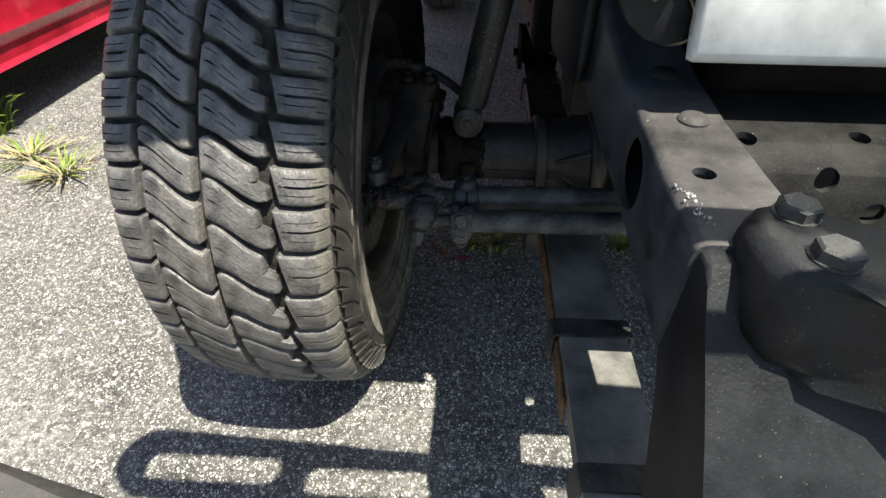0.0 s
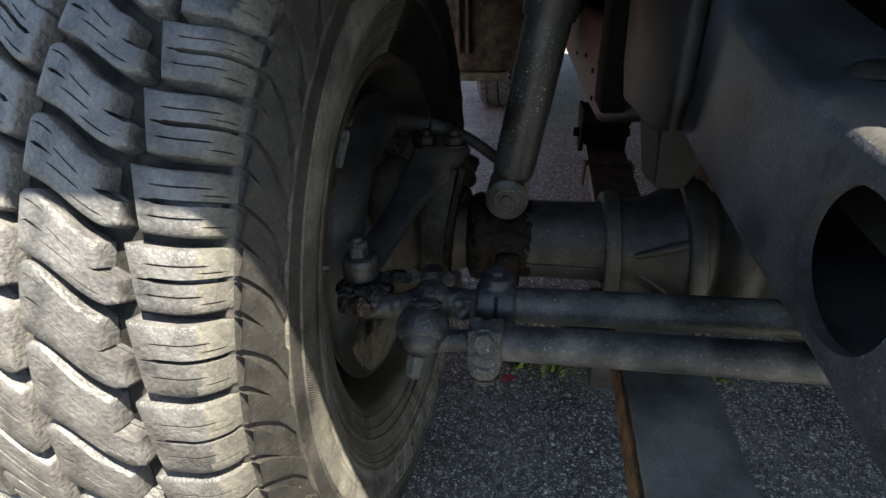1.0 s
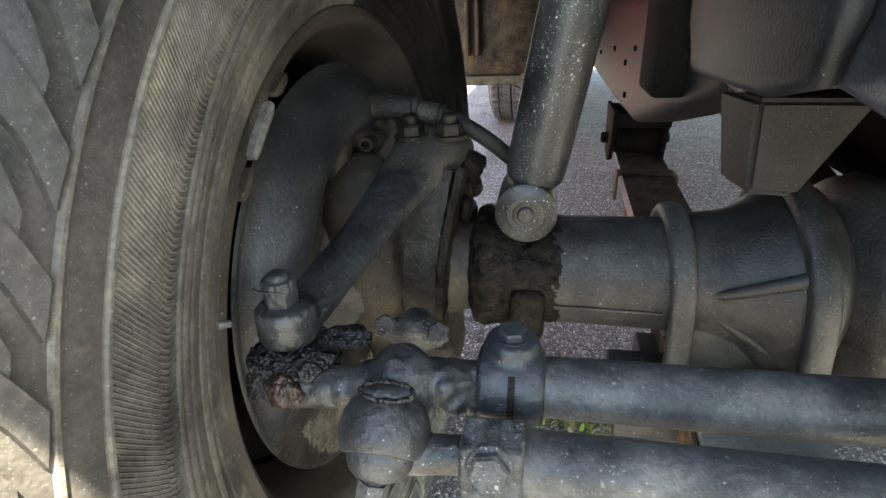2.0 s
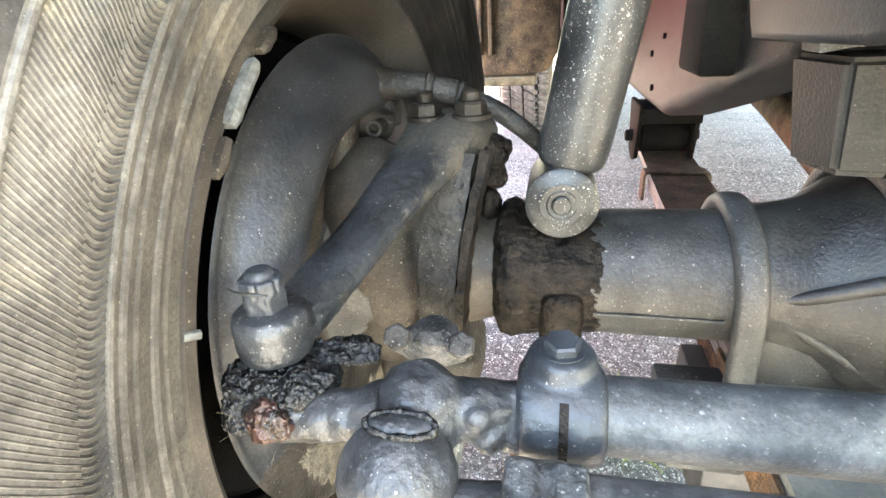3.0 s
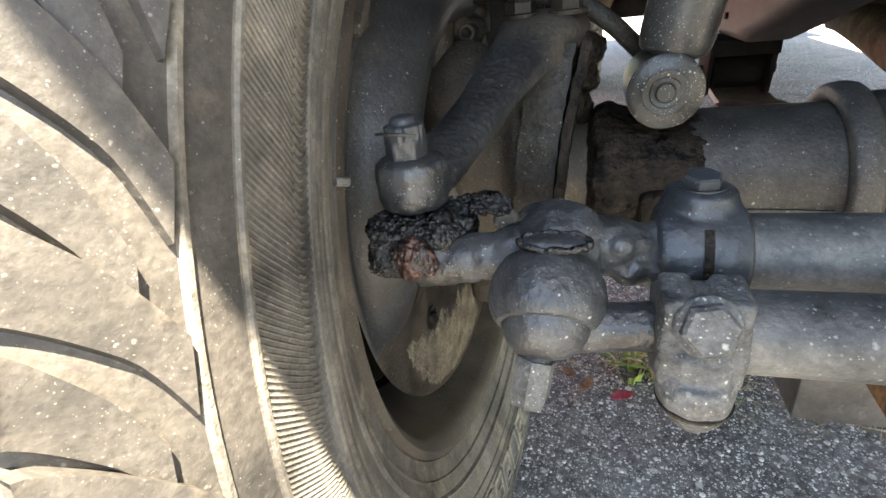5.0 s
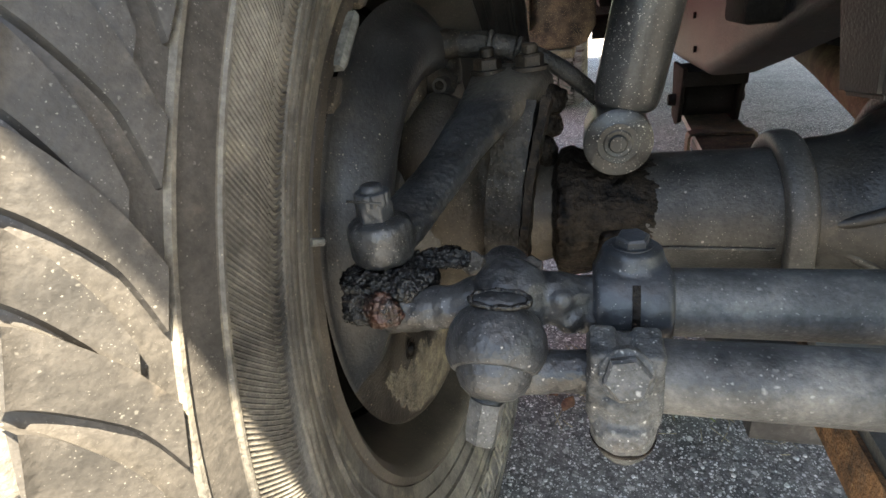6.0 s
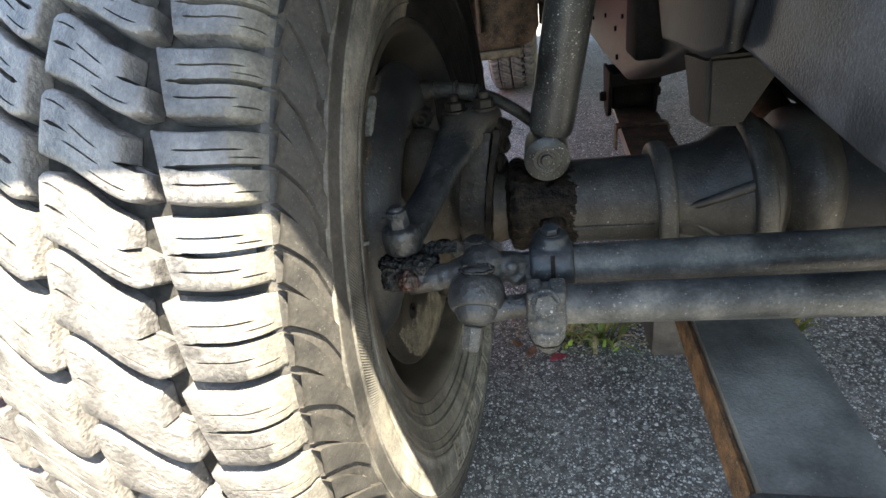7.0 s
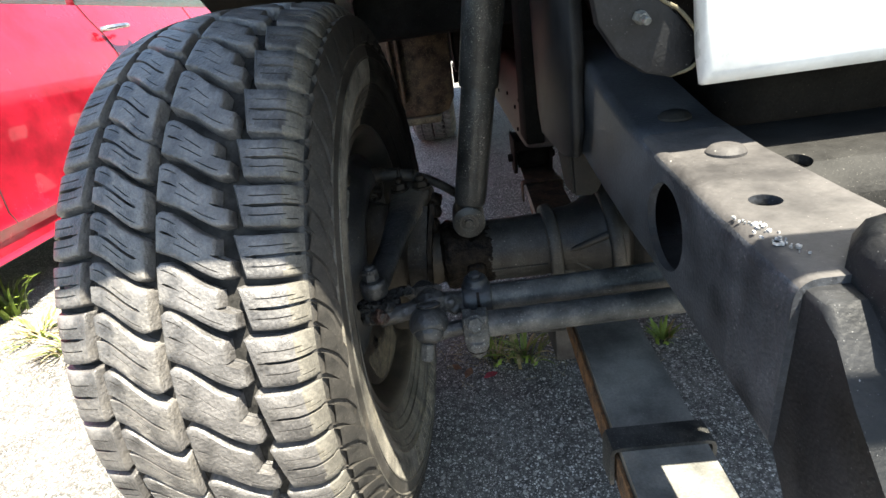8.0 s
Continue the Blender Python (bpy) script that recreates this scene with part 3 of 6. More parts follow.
def tread_mesh(cols, name, depth=0.0140, chamfer=0.0015, slit_depths=0.007):
    """A tread block from columns across the tyre. A column lists its bands, each a pair of (u, s) points; slits lie between the bands."""
    bm = bmesh.new()
    count = len(cols[0]) - 1
    sunk = slit_depths if isinstance(slit_depths, (list, tuple)) else [slit_depths] * count

    def at(p, down, ds=0.0, du=0.0):
        return bm.verts.new(on_wheel(p[0] + du, crown(p[0]) - down, (p[1] + ds) / TYRE_R))

    def column(bands, sink, du):
        rows = []
        hi, lo = bands[0][0], bands[-1][1]
        rows.append(at(hi, depth, 0.0012, du))
        rows.append(at(hi, max(sink, chamfer), 0, du))
        for k, (p, q) in enumerate(bands):
            rows.append(at(p, sink, -chamfer if k == 0 else 0, du))
            rows.append(at(q, sink, chamfer if k == len(bands) - 1 else 0, du))
            if k < len(bands) - 1:
                open_slit = abs(q[1] - bands[k + 1][0][1]) > 1e-5
                d = max(sink, sunk[k]) if open_slit else sink
                rows.append(at(q, d, 0, du))
                rows.append(at(bands[k + 1][0], d, 0, du))
        rows.append(at(lo, max(sink, chamfer), 0, du))
        rows.append(at(lo, depth, -0.0012, du))
        return rows

    sgn = 1 if cols[-1][0][0][0] > cols[0][0][0][0] else -1
    grid = [column(cols[0], depth, -sgn * 0.0012), column(cols[0], chamfer, 0.0), column(cols[0], 0.0, sgn * chamfer)]
    grid += [column(c, 0.0, 0.0) for c in cols[1:-1]]
    grid += [column(cols[-1], 0.0, -sgn * chamfer), column(cols[-1], chamfer, 0.0), column(cols[-1], depth, sgn * 0.0012)]
    for a, b in zip(grid, grid[1:]):
        for r in range(len(a) - 1):
            bm.faces.new((a[r], a[r + 1], b[r + 1], b[r]))
    bmesh.ops.remove_doubles(bm, verts=bm.verts, dist=2e-5)
    bmesh.ops.recalc_face_normals(bm, faces=bm.faces)
    mid = cols[len(cols) // 2][0][0]
    test = min(bm.faces, key=lambda f: (f.calc_center_median() - on_wheel(mid[0], crown(mid[0]), (mid[1] - 0.004) / TYRE_R)).length)
    if test.normal.dot(Vector((0, test.calc_center_median().y, test.calc_center_median().z))) < 0:
        bmesh.ops.reverse_faces(bm, faces=bm.faces)
    me = bpy.data.meshes.new(name)
    bm.to_mesh(me)
    bm.free()
    me.materials.append(TREAD)
    me.polygons.foreach_set("use_smooth", [True] * len(me.polygons))
    me.set_sharp_from_angle(angle=radians(52))
    return me


def ess(w):
    return 0.14 * w + 0.86 * (0.5 - 0.5 * math.cos(math.pi * w))


def middle_block(u0, u1, drop, gap, notch, slit_from, top, pitch):
    """An S-shaped block between two curved cross grooves, with one long slit that opens into a notch and four short ones."""
    n = 16
    half = pitch / 2 - gap / 2
    shift = top - pitch / 2
    cols = []
    for i in range(n + 1):
        w = i / n
        fall = drop * ess(w)
        round0 = 0.0045 * max(0.0, 1 - w * 6) ** 2

        def pt(f, upper):
            """f from 1 at the upper edge to -1 at the lower; the upper half ends short where there is a notch."""
            b = u1 - (notch if upper else 0.0)
            s = shift + f * half - fall
            if f == 1:
                s -= round0
                if w > 0.9:
                    s -= 0.02 * (w - 0.9)
            if f == -1 and w > 0.86:
                s += 0.022 * (w - 0.86)
            if f == -1 and w < 0.1:
                s += 0.02 * (0.1 - w)
            return (u0 + (b - u0) * w, s)

        def slit(f, width, both=False):
            p, q = pt(f, f >= 0), pt(f, f > 0 if both else f >= 0)
            return (p[0], p[1] + width / 2), (q[0], q[1] - width / 2)

        if slit_from == "right":
            main = 0.0064 if w > 0.90 else 0.0046 if w > 0.80 else 0.0032 if w > 0.08 else 0
        else:
            main = 0.0064 if w < 0.07 else 0.0046 if w < 0.16 else 0.0032 if w < 0.84 else 0
        bands = [slit(0.64, 0.0012 if 0.10 < w < 0.34 else 0), slit(0.32, 0.0012 if 0.42 < w < 0.74 else 0), slit(0.0, main, True),
                 slit(-0.36, 0.0012 if 0.26 < w < 0.60 else 0), slit(-0.70, 0.0011 if 0.56 < w < 0.82 else 0)]
        edges = [pt(1, True)] + [p for pair in bands for p in pair] + [pt(-1, False)]
        cols.append(list(zip(edges[0::2], edges[1::2])))
    return cols


def shoulder_pair(inner_top, inner_low, outer, s0, s1):
    """Two lugs joined at their inner end, parted by a narrow groove that runs out over the tyre's edge, with thin slits."""
    n = 16
    cols = []
    for i in range(n + 1):
        w = i / n
        ripple = -0.0018 * math.sin(math.pi * w)

        def pt(f):
            k = (1 - f) / 2
            a = inner_top + (inner_low - inner_top) * k
            return (a + (outer - a) * w, s1 + (s0 - s1) * k + ripple)

        def slit(f, width):
            p = pt(f)
            return (p[0], p[1] + width / 2), (p[0], p[1] - width / 2)

        bands = [slit(0.48, 0.0012 if 0.22 < w < 0.84 else 0), slit(0.26, 0.0010 if 0.80 < w < 0.97 else 0), slit(0.0, 0.0034 if w > 0.20 else 0.0016 if w > 0.10 else 0),
                 slit(-0.46, 0.0012 if 0.16 < w < 0.80 else 0), slit(-0.70, 0.0010 if 0.80 < w < 0.97 else 0)]
        edges = [pt(1)] + [p for pair in bands for p in pair] + [pt(-1)]
        cols.append(list(zip(edges[0::2], edges[1::2])))
    return cols


# the pitch varies round the tyre in three lengths
LENGTHS = {"short": 0.75 * PITCH, "middle": 0.8655 * PITCH, "long": 0.965 * PITCH}
ORDER = ["long", "long", "middle", "short", "short", "short", "short"]
rest = ["middle"] * 20 + ["long"] * 10 + ["short"] * 11
random.Random(5).shuffle(rest)
ORDER += rest
SIPES = [0.005, 0.005, 0.011, 0.005, 0.005]
LUG_SIPES = [0.005, 0.004, 0.011, 0.005, 0.004]
LEFT_START = 0.036


def pitch_meshes(pitch):
    """The four tread blocks of one pitch; s = 0 is the upper groove at the inner shoulder."""
    drop = 0.006 + 0.5 * pitch
    made = [tread_mesh(middle_block(0.0055, 0.0718, drop, 0.0062, 0.0130, "right", drop, pitch), "tread_block_inner_row", slit_depths=SIPES),
            tread_mesh(middle_block(-0.0690, -0.0055, drop + 0.002, 0.0062, 0.0, "left", LEFT_START, pitch), "tread_block_outer_row", slit_depths=SIPES),
            tread_mesh(shoulder_pair(0.0755, 0.0840, 0.1295, -pitch + 0.0036, -0.0036), "shoulder_lug", slit_depths=LUG_SIPES),
            tread_mesh(shoulder_pair(-0.0765, -0.0810, -0.1295, LEFT_START - pitch + 0.0036, LEFT_START - 0.0036), "outer_lug", slit_depths=LUG_SIPES)]
    for me in made:                          # tan dust over the shoulder
        me.materials.append(SIDEWALL)
        for p in me.polygons:
            if abs(p.center.x) > 0.1165:
                p.material_index = 1
    return made


BLOCKS = {k: pitch_meshes(v) for k, v in LENGTHS.items()}
ROUND = []                                   # the turn of each pitch and its length
top_edge = -0.57 * PITCH
for k in ORDER:
    top_edge += LENGTHS[k]
    ROUND.append((top_edge / TYRE_R, k))


def stud_tyre(owner, meshes, name, keep=lambda a: True):
    for a, k in ROUND:
        if keep(a):
            for me in meshes[k]:
                ob = new(name, me)
                ob.parent = owner
                ob.matrix_basis = Matrix.Rotation(-a, 4, "X")


stud_tyre(tyre, BLOCKS, "tread_block")


def sidewall_lug(a, b, rin, pitch):
    """A raised curved lug on the sidewall below the shoulder."""
    bm = bmesh.new()
    n = 14
    rows = []
    for k in range(n + 2):
        w = min(1.0, k / n)
        r = 0.3725 - (0.3725 - rin) * w - (0.0016 if k > n else 0.0)
        bend = -0.082 * w ** 1.35
        head = max(0.0, (w - 0.66) / 0.34) ** 1.5         # the foot of the lug turns back in a hook
        u = side_u(r)
        lift = -0.0008 if k > n else 0.0056 * (1 - 0.30 * w)
        p0, p1 = -a * pitch / TYRE_R + bend - 0.010 * head, -b * pitch / TYRE_R + bend * 0.9 - 0.026 * head
        rows.append([bm.verts.new(on_wheel(q, r, p)) for q, p in ((u - 0.0008, p0), (u + lift, p0 - 0.0028), (u + lift * 0.85, (p0 + p1) / 2), (u + lift * 0.55, p1 + 0.0028), (u - 0.0008, p1))])
    for p, q in zip(rows, rows[1:]):
        for j in range(4):
            bm.faces.new((p[j], p[j + 1], q[j + 1], q[j]))
    me = bpy.data.meshes.new("sidewall_lug")
    bmesh.ops.recalc_face_normals(bm, faces=bm.faces)
    bm.to_mesh(me)
    bm.free()
    me.materials.append(SIDEDARK)
    me.polygons.foreach_set("use_smooth", [True] * len(me.polygons))
    me.set_sharp_from_angle(angle=radians(34))
    return me


stud_tyre(tyre, {k: [sidewall_lug(0.03, 0.47, 0.3385, v), sidewall_lug(0.53, 0.96, 0.347, v)] for k, v in LENGTHS.items()}, "sidewall_lug")


def ring(r, width, lift):
    bm = bmesh.new()
    lathe(bm, [(side_u(r + width) - 0.0005, r + width), (side_u(r) + lift, r + width * 0.5), (side_u(r) + lift, r - width * 0.5), (side_u(r - width) - 0.0005, r - width)], 164)
    return bm


part("sidewall_ring", ring(0.335, 0.0016, 0.0020), SIDEWALL, tyre)
part("sidewall_ring", ring(0.318, 0.0012, 0.0014), SIDEWALL, tyre)
part("bead_ring", ring(0.2815, 0.0014, 0.0012), SIDEWALL, tyre)
part("bead_ring", ring(0.2750, 0.0016, 0.0014), SIDEWALL, tyre)
part("bead_ring", ring(0.2670, 0.0010, 0.0010), SIDEWALL, tyre)
part("bead_ring", ring(0.252, 0.0022, 0.0018), SIDEWALL, tyre)
part("bead_ring", ring(0.2405, 0.0012, 0.0012), SIDEWALL, tyre)


def serrations():
    """Fine slanted ribs in a band round the sidewall."""
    bm = bmesh.new()
    count = 860
    for i in range(count):
        s0 = 2 * math.pi * i / count
        rows = []
        for k in range(6):
            w = k / 5
            r = 0.3160 - (0.3160 - 0.293) * w
            u = side_u(r)
            s = s0 - 0.050 * w
            d = 0.8 * math.pi / count * (1 if k < 5 else 0.5)
            rows.append([bm.verts.new(on_wheel(u - 0.0004, r, s + d)), bm.verts.new(on_wheel(u + 0.0005, r, s)), bm.verts.new(on_wheel(u - 0.0004, r, s - d))])
        for p, q in zip(rows, rows[1:]):
            for j in range(2):
                bm.faces.new((p[j], p[j + 1], q[j + 1], q[j]))
    return bm


tagged(part("serrated_band", serrations(), SIDEWALL, tyre, "band of fine slanted ribs on the sidewall", smooth=0), kind="stuff")


def shade_rear(ob):
    """Paints the wheel well's shade onto the rear of the inner sidewall."""
    ob.data.materials.append(SHADERUBBER)
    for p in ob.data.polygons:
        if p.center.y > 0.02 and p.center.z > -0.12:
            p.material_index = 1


def raised_mark(k):
    """An outlined bar where a letter stands on the lower sidewall."""
    bm = bmesh.new()
    s0 = radians(-58 - 6.4 * k)
    w, r0, r1 = radians(5.0), 0.312, 0.278
    for (a, b, c, d) in ((0, 1, 0, 0.10), (0, 1, 0.90, 1), (0, 0.11, 0.1, 0.9), (0.89, 1, 0.1, 0.9), (0.3, 0.7, 0.3, 0.4), (0.3, 0.7, 0.6, 0.7)):
        if a == 0.3 and k % 3 == 1:
            continue
        vs = []
        for (q, v) in ((a, c), (b, c), (b, d), (a, d)):
            r = r0 + (r1 - r0) * v
            vs.append(bm.verts.new(on_wheel(side_u(r) + 0.0017, r, s0 - w * q + 0.012 * v)))
        lo = [bm.verts.new(v.co - Vector((0.003, 0, 0))) for v in vs]
        bm.faces.new(vs)
        for j in range(4):
            bm.faces.new((vs[j], lo[j], lo[(j + 1) % 4], vs[(j + 1) % 4]))
    return bm


for k in range(9):
    part("raised_mark", raised_mark(k), WORNMARK, tyre, smooth=0)

def scallops():
    """Short curled ribs along the inner rim of the serrated band."""
    bm = bmesh.new()
    count = 660
    for i in range(count):
        s0 = 2 * math.pi * i / count
        rows = []
        for k in range(8):
            w = k / 7
            r = 0.2935 - 0.0105 * w
            s = s0 - 0.0075 * math.sin(math.pi * w)
            u = side_u(r)
            d = 0.8 * math.pi / count
            rows.append([bm.verts.new(on_wheel(u - 0.0004, r, s + d)), bm.verts.new(on_wheel(u + 0.0009, r, s)), bm.verts.new(on_wheel(u - 0.0004, r, s - d))])
        for p, q in zip(rows, rows[1:]):
            for j in range(2):
                bm.faces.new((p[j], p[j + 1], q[j + 1], q[j]))
    return bm


tagged(part("scalloped_band", scallops(), SIDEWALL, tyre, "row of small scallops on the sidewall", smooth=70), kind="stuff")

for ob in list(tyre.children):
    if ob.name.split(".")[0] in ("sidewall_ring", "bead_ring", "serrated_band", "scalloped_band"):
        shade_rear(ob)

# rim
bm = bmesh.new()
lathe(bm, [(0.102, 0.2275), (0.1125, 0.2285), (0.1175, 0.2260), (0.1185, 0.2205), (0.1140, 0.2150), (0.104, 0.2112), (0.092, 0.2075), (0.076, 0.2015), (0.060, 0.1945), (0.040, 0.1900)], 96)
RIM_WELL = [(0.041, 0.1901), (0.0, 0.189), (-0.05, 0.188)]
rim = part("rim", bm, RIMSTEEL, truck, "rusty steel wheel rim", 40, WHEEL)
# deep barrel and added closing disc: shade of the gap put into the colour
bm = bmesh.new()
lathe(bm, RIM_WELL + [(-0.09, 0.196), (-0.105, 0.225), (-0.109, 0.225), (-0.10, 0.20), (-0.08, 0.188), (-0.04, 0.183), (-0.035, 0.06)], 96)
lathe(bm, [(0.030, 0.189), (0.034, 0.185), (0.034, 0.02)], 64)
part("rim_well", bm, UNDER, rim, "inner barrel of the rim with its shade painted near-black", 40)
bm = bmesh.new()
sect = [(-0.004, -0.003), (0.004, -0.003), (0.0052, 0.0), (0.004, 0.0035), (-0.004, 0.0035), (-0.0052, 0.0)]
sweep(bm, [on_wheel(0.1190, 0.2190, radians(43.5 + 1.2 * k)) for k in range(9)], sect, [0.75, 1, 1, 1, 1, 1, 1, 1, 0.8])
part("balance_weight", bm, WEIGHT, rim, "pale lead balance weight clipped on the rim")
bm = bmesh.new()
sweep(bm, [on_wheel(0.1190, 0.2185, radians(37 + 0.6 * k)) for k in range(9)], [(a * 0.9, b * 0.9) for a, b in sect], [0.4, 0.75, 0.95, 1, 1, 1, 1, 0.95, 0.8])
lumps(bm, 0.001, 0.006)
part("balance_weight", bm, RIMSTEEL, rim, "rusty balance weight")
bm = bmesh.new()
sweep(bm, [on_wheel(0.1190, 0.2185, radians(55 + 1.2 * k)) for k in range(5)], [(a * 0.9, b * 0.9) for a, b in sect], [0.7, 1, 1, 1, 0.7])
lumps(bm, 0.001, 0.006)
part("balance_weight", bm, RIMSTEEL, rim, "rusty balance weight")
bm = bmesh.new()
rod(bm, on_wheel(0.1170, 0.2265, radians(19.5)), on_wheel(0.1200, 0.2200, radians(19.5)), 0.0022, 8)
part("rim_mark", bm, WEIGHT, rim)

# brake shield with its raised duct
bm = bmesh.new()
lathe(bm, [(0.0885, 0.1815), (0.0893, 0.1825), (0.0905, 0.1815), (0.091, 0.1790), (0.091, 0.176), (0.099, 0.170), (0.112, 0.161), (0.1185, 0.150), (0.1185, 0.139), (0.112, 0.128), (0.100, 0.120), (0.090, 0.112), (0.086, 0.09), (0.086, 0.02)], 96)
for v in bm.verts:
    a = math.atan2(v.co.z, -v.co.y)
    r = math.hypot(v.co.y, v.co.z)
    fade = 0.5 - 0.5 * math.tanh((-a - 0.25) / 0.22) if a < 0.9 else 0.5 + 0.5 * math.tanh((2.15 - a) / 0.25)
    if 0.115 < r < 0.175:
        v.co.x = 0.091 + (v.co.x - 0.091) * max(0.0, fade)
for v in bm.verts:
    v.co = Vector((v.co.x + 0.005, v.co.y * 1.01, v.co.z * 1.01))
shield = part("brake_shield", bm, SHIELD, truck, "dusty grey steel brake shield with a raised duct", 60, WHEEL)
shield.data.materials.append(KNUCK)
for p in shield.data.polygons:              # brown dirt covers the flat lower part and the middle
    a = math.atan2(p.center.z, -p.center.y)
    if -2.2 < a < -0.35 or math.hypot(p.center.y, p.center.z) < 0.118:
        p.material_index = 1
bm = bmesh.new()
solid(bm, [(0.07, 0.075), (0.095, 0.072), (0.108, 0.06), (0.125, 0.055), (0.13, 0.03)], 40)
part("hub_flange", bm, IRON, shield)

# dried mud spread on the lower shield
bm = bmesh.new()
fan = []
for i in range(73):
    a = radians(-64 + 80 * i / 72)
    w = i / 72
    lo = 0.152 - 0.040 * math.sin(math.pi * min(1.0, 0.72 * w)) + 0.011 * noise.noise(Vector((a * 9, 0.3, 1.0))) + 0.007 * noise.noise(Vector((a * 34, 1.3, 5.0)))
    hi = 0.159 + 0.0235 * min(1.0, 2.2 * w) + (0.006 * noise.noise(Vector((a * 26, 4.3, 2.0))) if w < 0.42 else 0.0)
    ring = []
    for k in range(19):
        r, rim = lo + (hi - lo) * k / 18, min(k, 18 - k, i, 72 - i) / 4
        y, z = r * math.sin(a), -r * math.cos(a)
        streak = noise.noise(Vector(((y + z) * 300, (y - z) * 60, 2.0))) + 0.6 * noise.noise(Vector((y * 700, z * 700, 1.0)))
        ring.append(bm.verts.new((0.0952 + 0.0022 * min(1.0, rim) + 0.0009 * streak, y, z)))
    fan.append(ring)
for r, q in zip(fan, fan[1:]):
    for k in range(18):
        bm.faces.new((r[k], r[k + 1], q[k + 1], q[k]))
part("dried_mud", bm, CREAM, shield, "patch of dried tan mud", 60)
bm = bmesh.new()
lathe(bm, [(0.0968, 0.0), (0.0968, 0.010), (0.0975, 0.0095), (0.0972, 0.006), (0.1010, 0.0045), (0.1015, 0.0)], 20)
for v in bm.verts:
    v.co += Vector((0, -0.084, -0.088))
part("shield_bolt", bm, GRIME, shield, "rusty bolt in a stained hole", 50)

def blob(centre, size, seed, strength=0.006, level=5):
    b = bmesh.new()
    bmesh.ops.create_icosphere(b, subdivisions=level, radius=1)
    for v in b.verts:
        v.co = Vector(centre) + Vector((v.co.x * size[0], v.co.y * size[1], v.co.z * size[2]))
    lumps(b, strength, 0.014, seed)
    lumps(b, strength * 0.26, 0.0042, seed + 4)
    lumps(b, strength * 0.16, 0.0018, seed + 9)
    return b


# steering knuckle and its arm
bm = bmesh.new()
bmesh.ops.create_uvsphere(bm, u_segments=32, v_segments=20, radius=1, matrix=Matrix.Translation((-0.050, 0.868, 0.415)) @ Matrix.Diagonal((0.052, 0.050, 0.098, 1)))
sweep(bm, smooth_path([(0.008, 0.885, 0.515), (0.006, 0.868, 0.47), (0.004, 0.855, 0.42), (0.002, 0.862, 0.37), (0.0, 0.885, 0.32)], 6), [(-0.018, -0.02), (0.018, -0.02), (0.022, 0.03), (-0.022, 0.03)])
block(bm, (-0.030, 0.870, 0.486), (0.038, 0.935, 0.508), 0.008, 2)
block(bm, (-0.06, 0.85, 0.285), (0.028, 0.93, 0.33), 0.012, 3)
knuckle = rough_up(cast(part("steering_knuckle", bm, KNUCK, truck, "brown dusty cast steering knuckle", 60), 0.003, 5), 0.0012, 0.012)
bm = bmesh.new()
sweep(bm, smooth_path([(0.020, 0.852, 0.505), (0.012, 0.838, 0.46), (0.006, 0.832, 0.41), (0.004, 0.836, 0.36)], 8), [(-0.015, -0.010), (0.013, -0.012), (0.015, 0.012), (-0.015, 0.012)])
bmesh.ops.subdivide_edges(bm, edges=bm.edges[:], cuts=2, use_grid_fill=True)
lumps(bm, 0.0018, 0.010, 5)
lumps(bm, 0.0008, 0.004, 8)
part("knuckle_flange", bm, FLANGE, knuckle, "speckled oily flange of the knuckle", 50)
bm = bmesh.new()
sweep(bm, smooth_path([(0.040, 0.850, 0.505), (0.030, 0.834, 0.46), (0.0235, 0.826, 0.41), (0.021, 0.828, 0.375)], 8), [(-0.003, -0.012), (0.003, -0.012), (0.0045, 0.012), (-0.0045, 0.012)])
bmesh.ops.subdivide_edges(bm, edges=bm.edges[:], cuts=1, use_grid_fill=True)
lumps(bm, 0.0016, 0.008, 3)
part("rib", bm, GRIME, knuckle)
for c in ((0.042, 0.895, 0.495), (0.040, 0.905, 0.475), (0.036, 0.90, 0.452), (0.030, 0.885, 0.40)):
    part("grime_lump", blob(c, (0.010, 0.014, 0.013), c[2] * 40, 0.005, 4), GRIME, knuckle, smooth=60)
bm = bmesh.new()
ARM = smooth_path([(0.006, 0.905, 0.508), (0.004, 0.868, 0.508), (-0.003, 0.830, 0.500), (-0.0125, 0.790, 0.489), (-0.0195, 0.755, 0.479), (-0.027, 0.722, 0.471), (-0.031, 0.695, 0.467), (-0.034, 0.682, 0.467)], 5)
k = len(ARM)
sc = [0.56 + 0.66 * max(0.0, 1 - i / (k * 0.50)) ** 1.3 for i in range(k)]
sweep(bm, ARM, [(0.030 * math.copysign(abs(math.cos(q)) ** 0.75, math.cos(q)), 0.0155 * math.copysign(abs(math.sin(q)) ** 0.75, math.sin(q))) for q in [math.pi * 2 * i / 24 for i in range(24)]], sc)
solid(bm, [(0.457, 0.0130), (0.459, 0.0158), (0.463, 0.0168), (0.476, 0.0168), (0.4795, 0.0155), (0.481, 0.010)], 28, "z", (-0.033, 0.680, 0.0))
arm = rough_up(cast(part("steering_arm", bm, ARMSTEEL, truck, "oily forged steering arm with bolted head", 60), 0.0014, 3), 0.0005, 0.004)
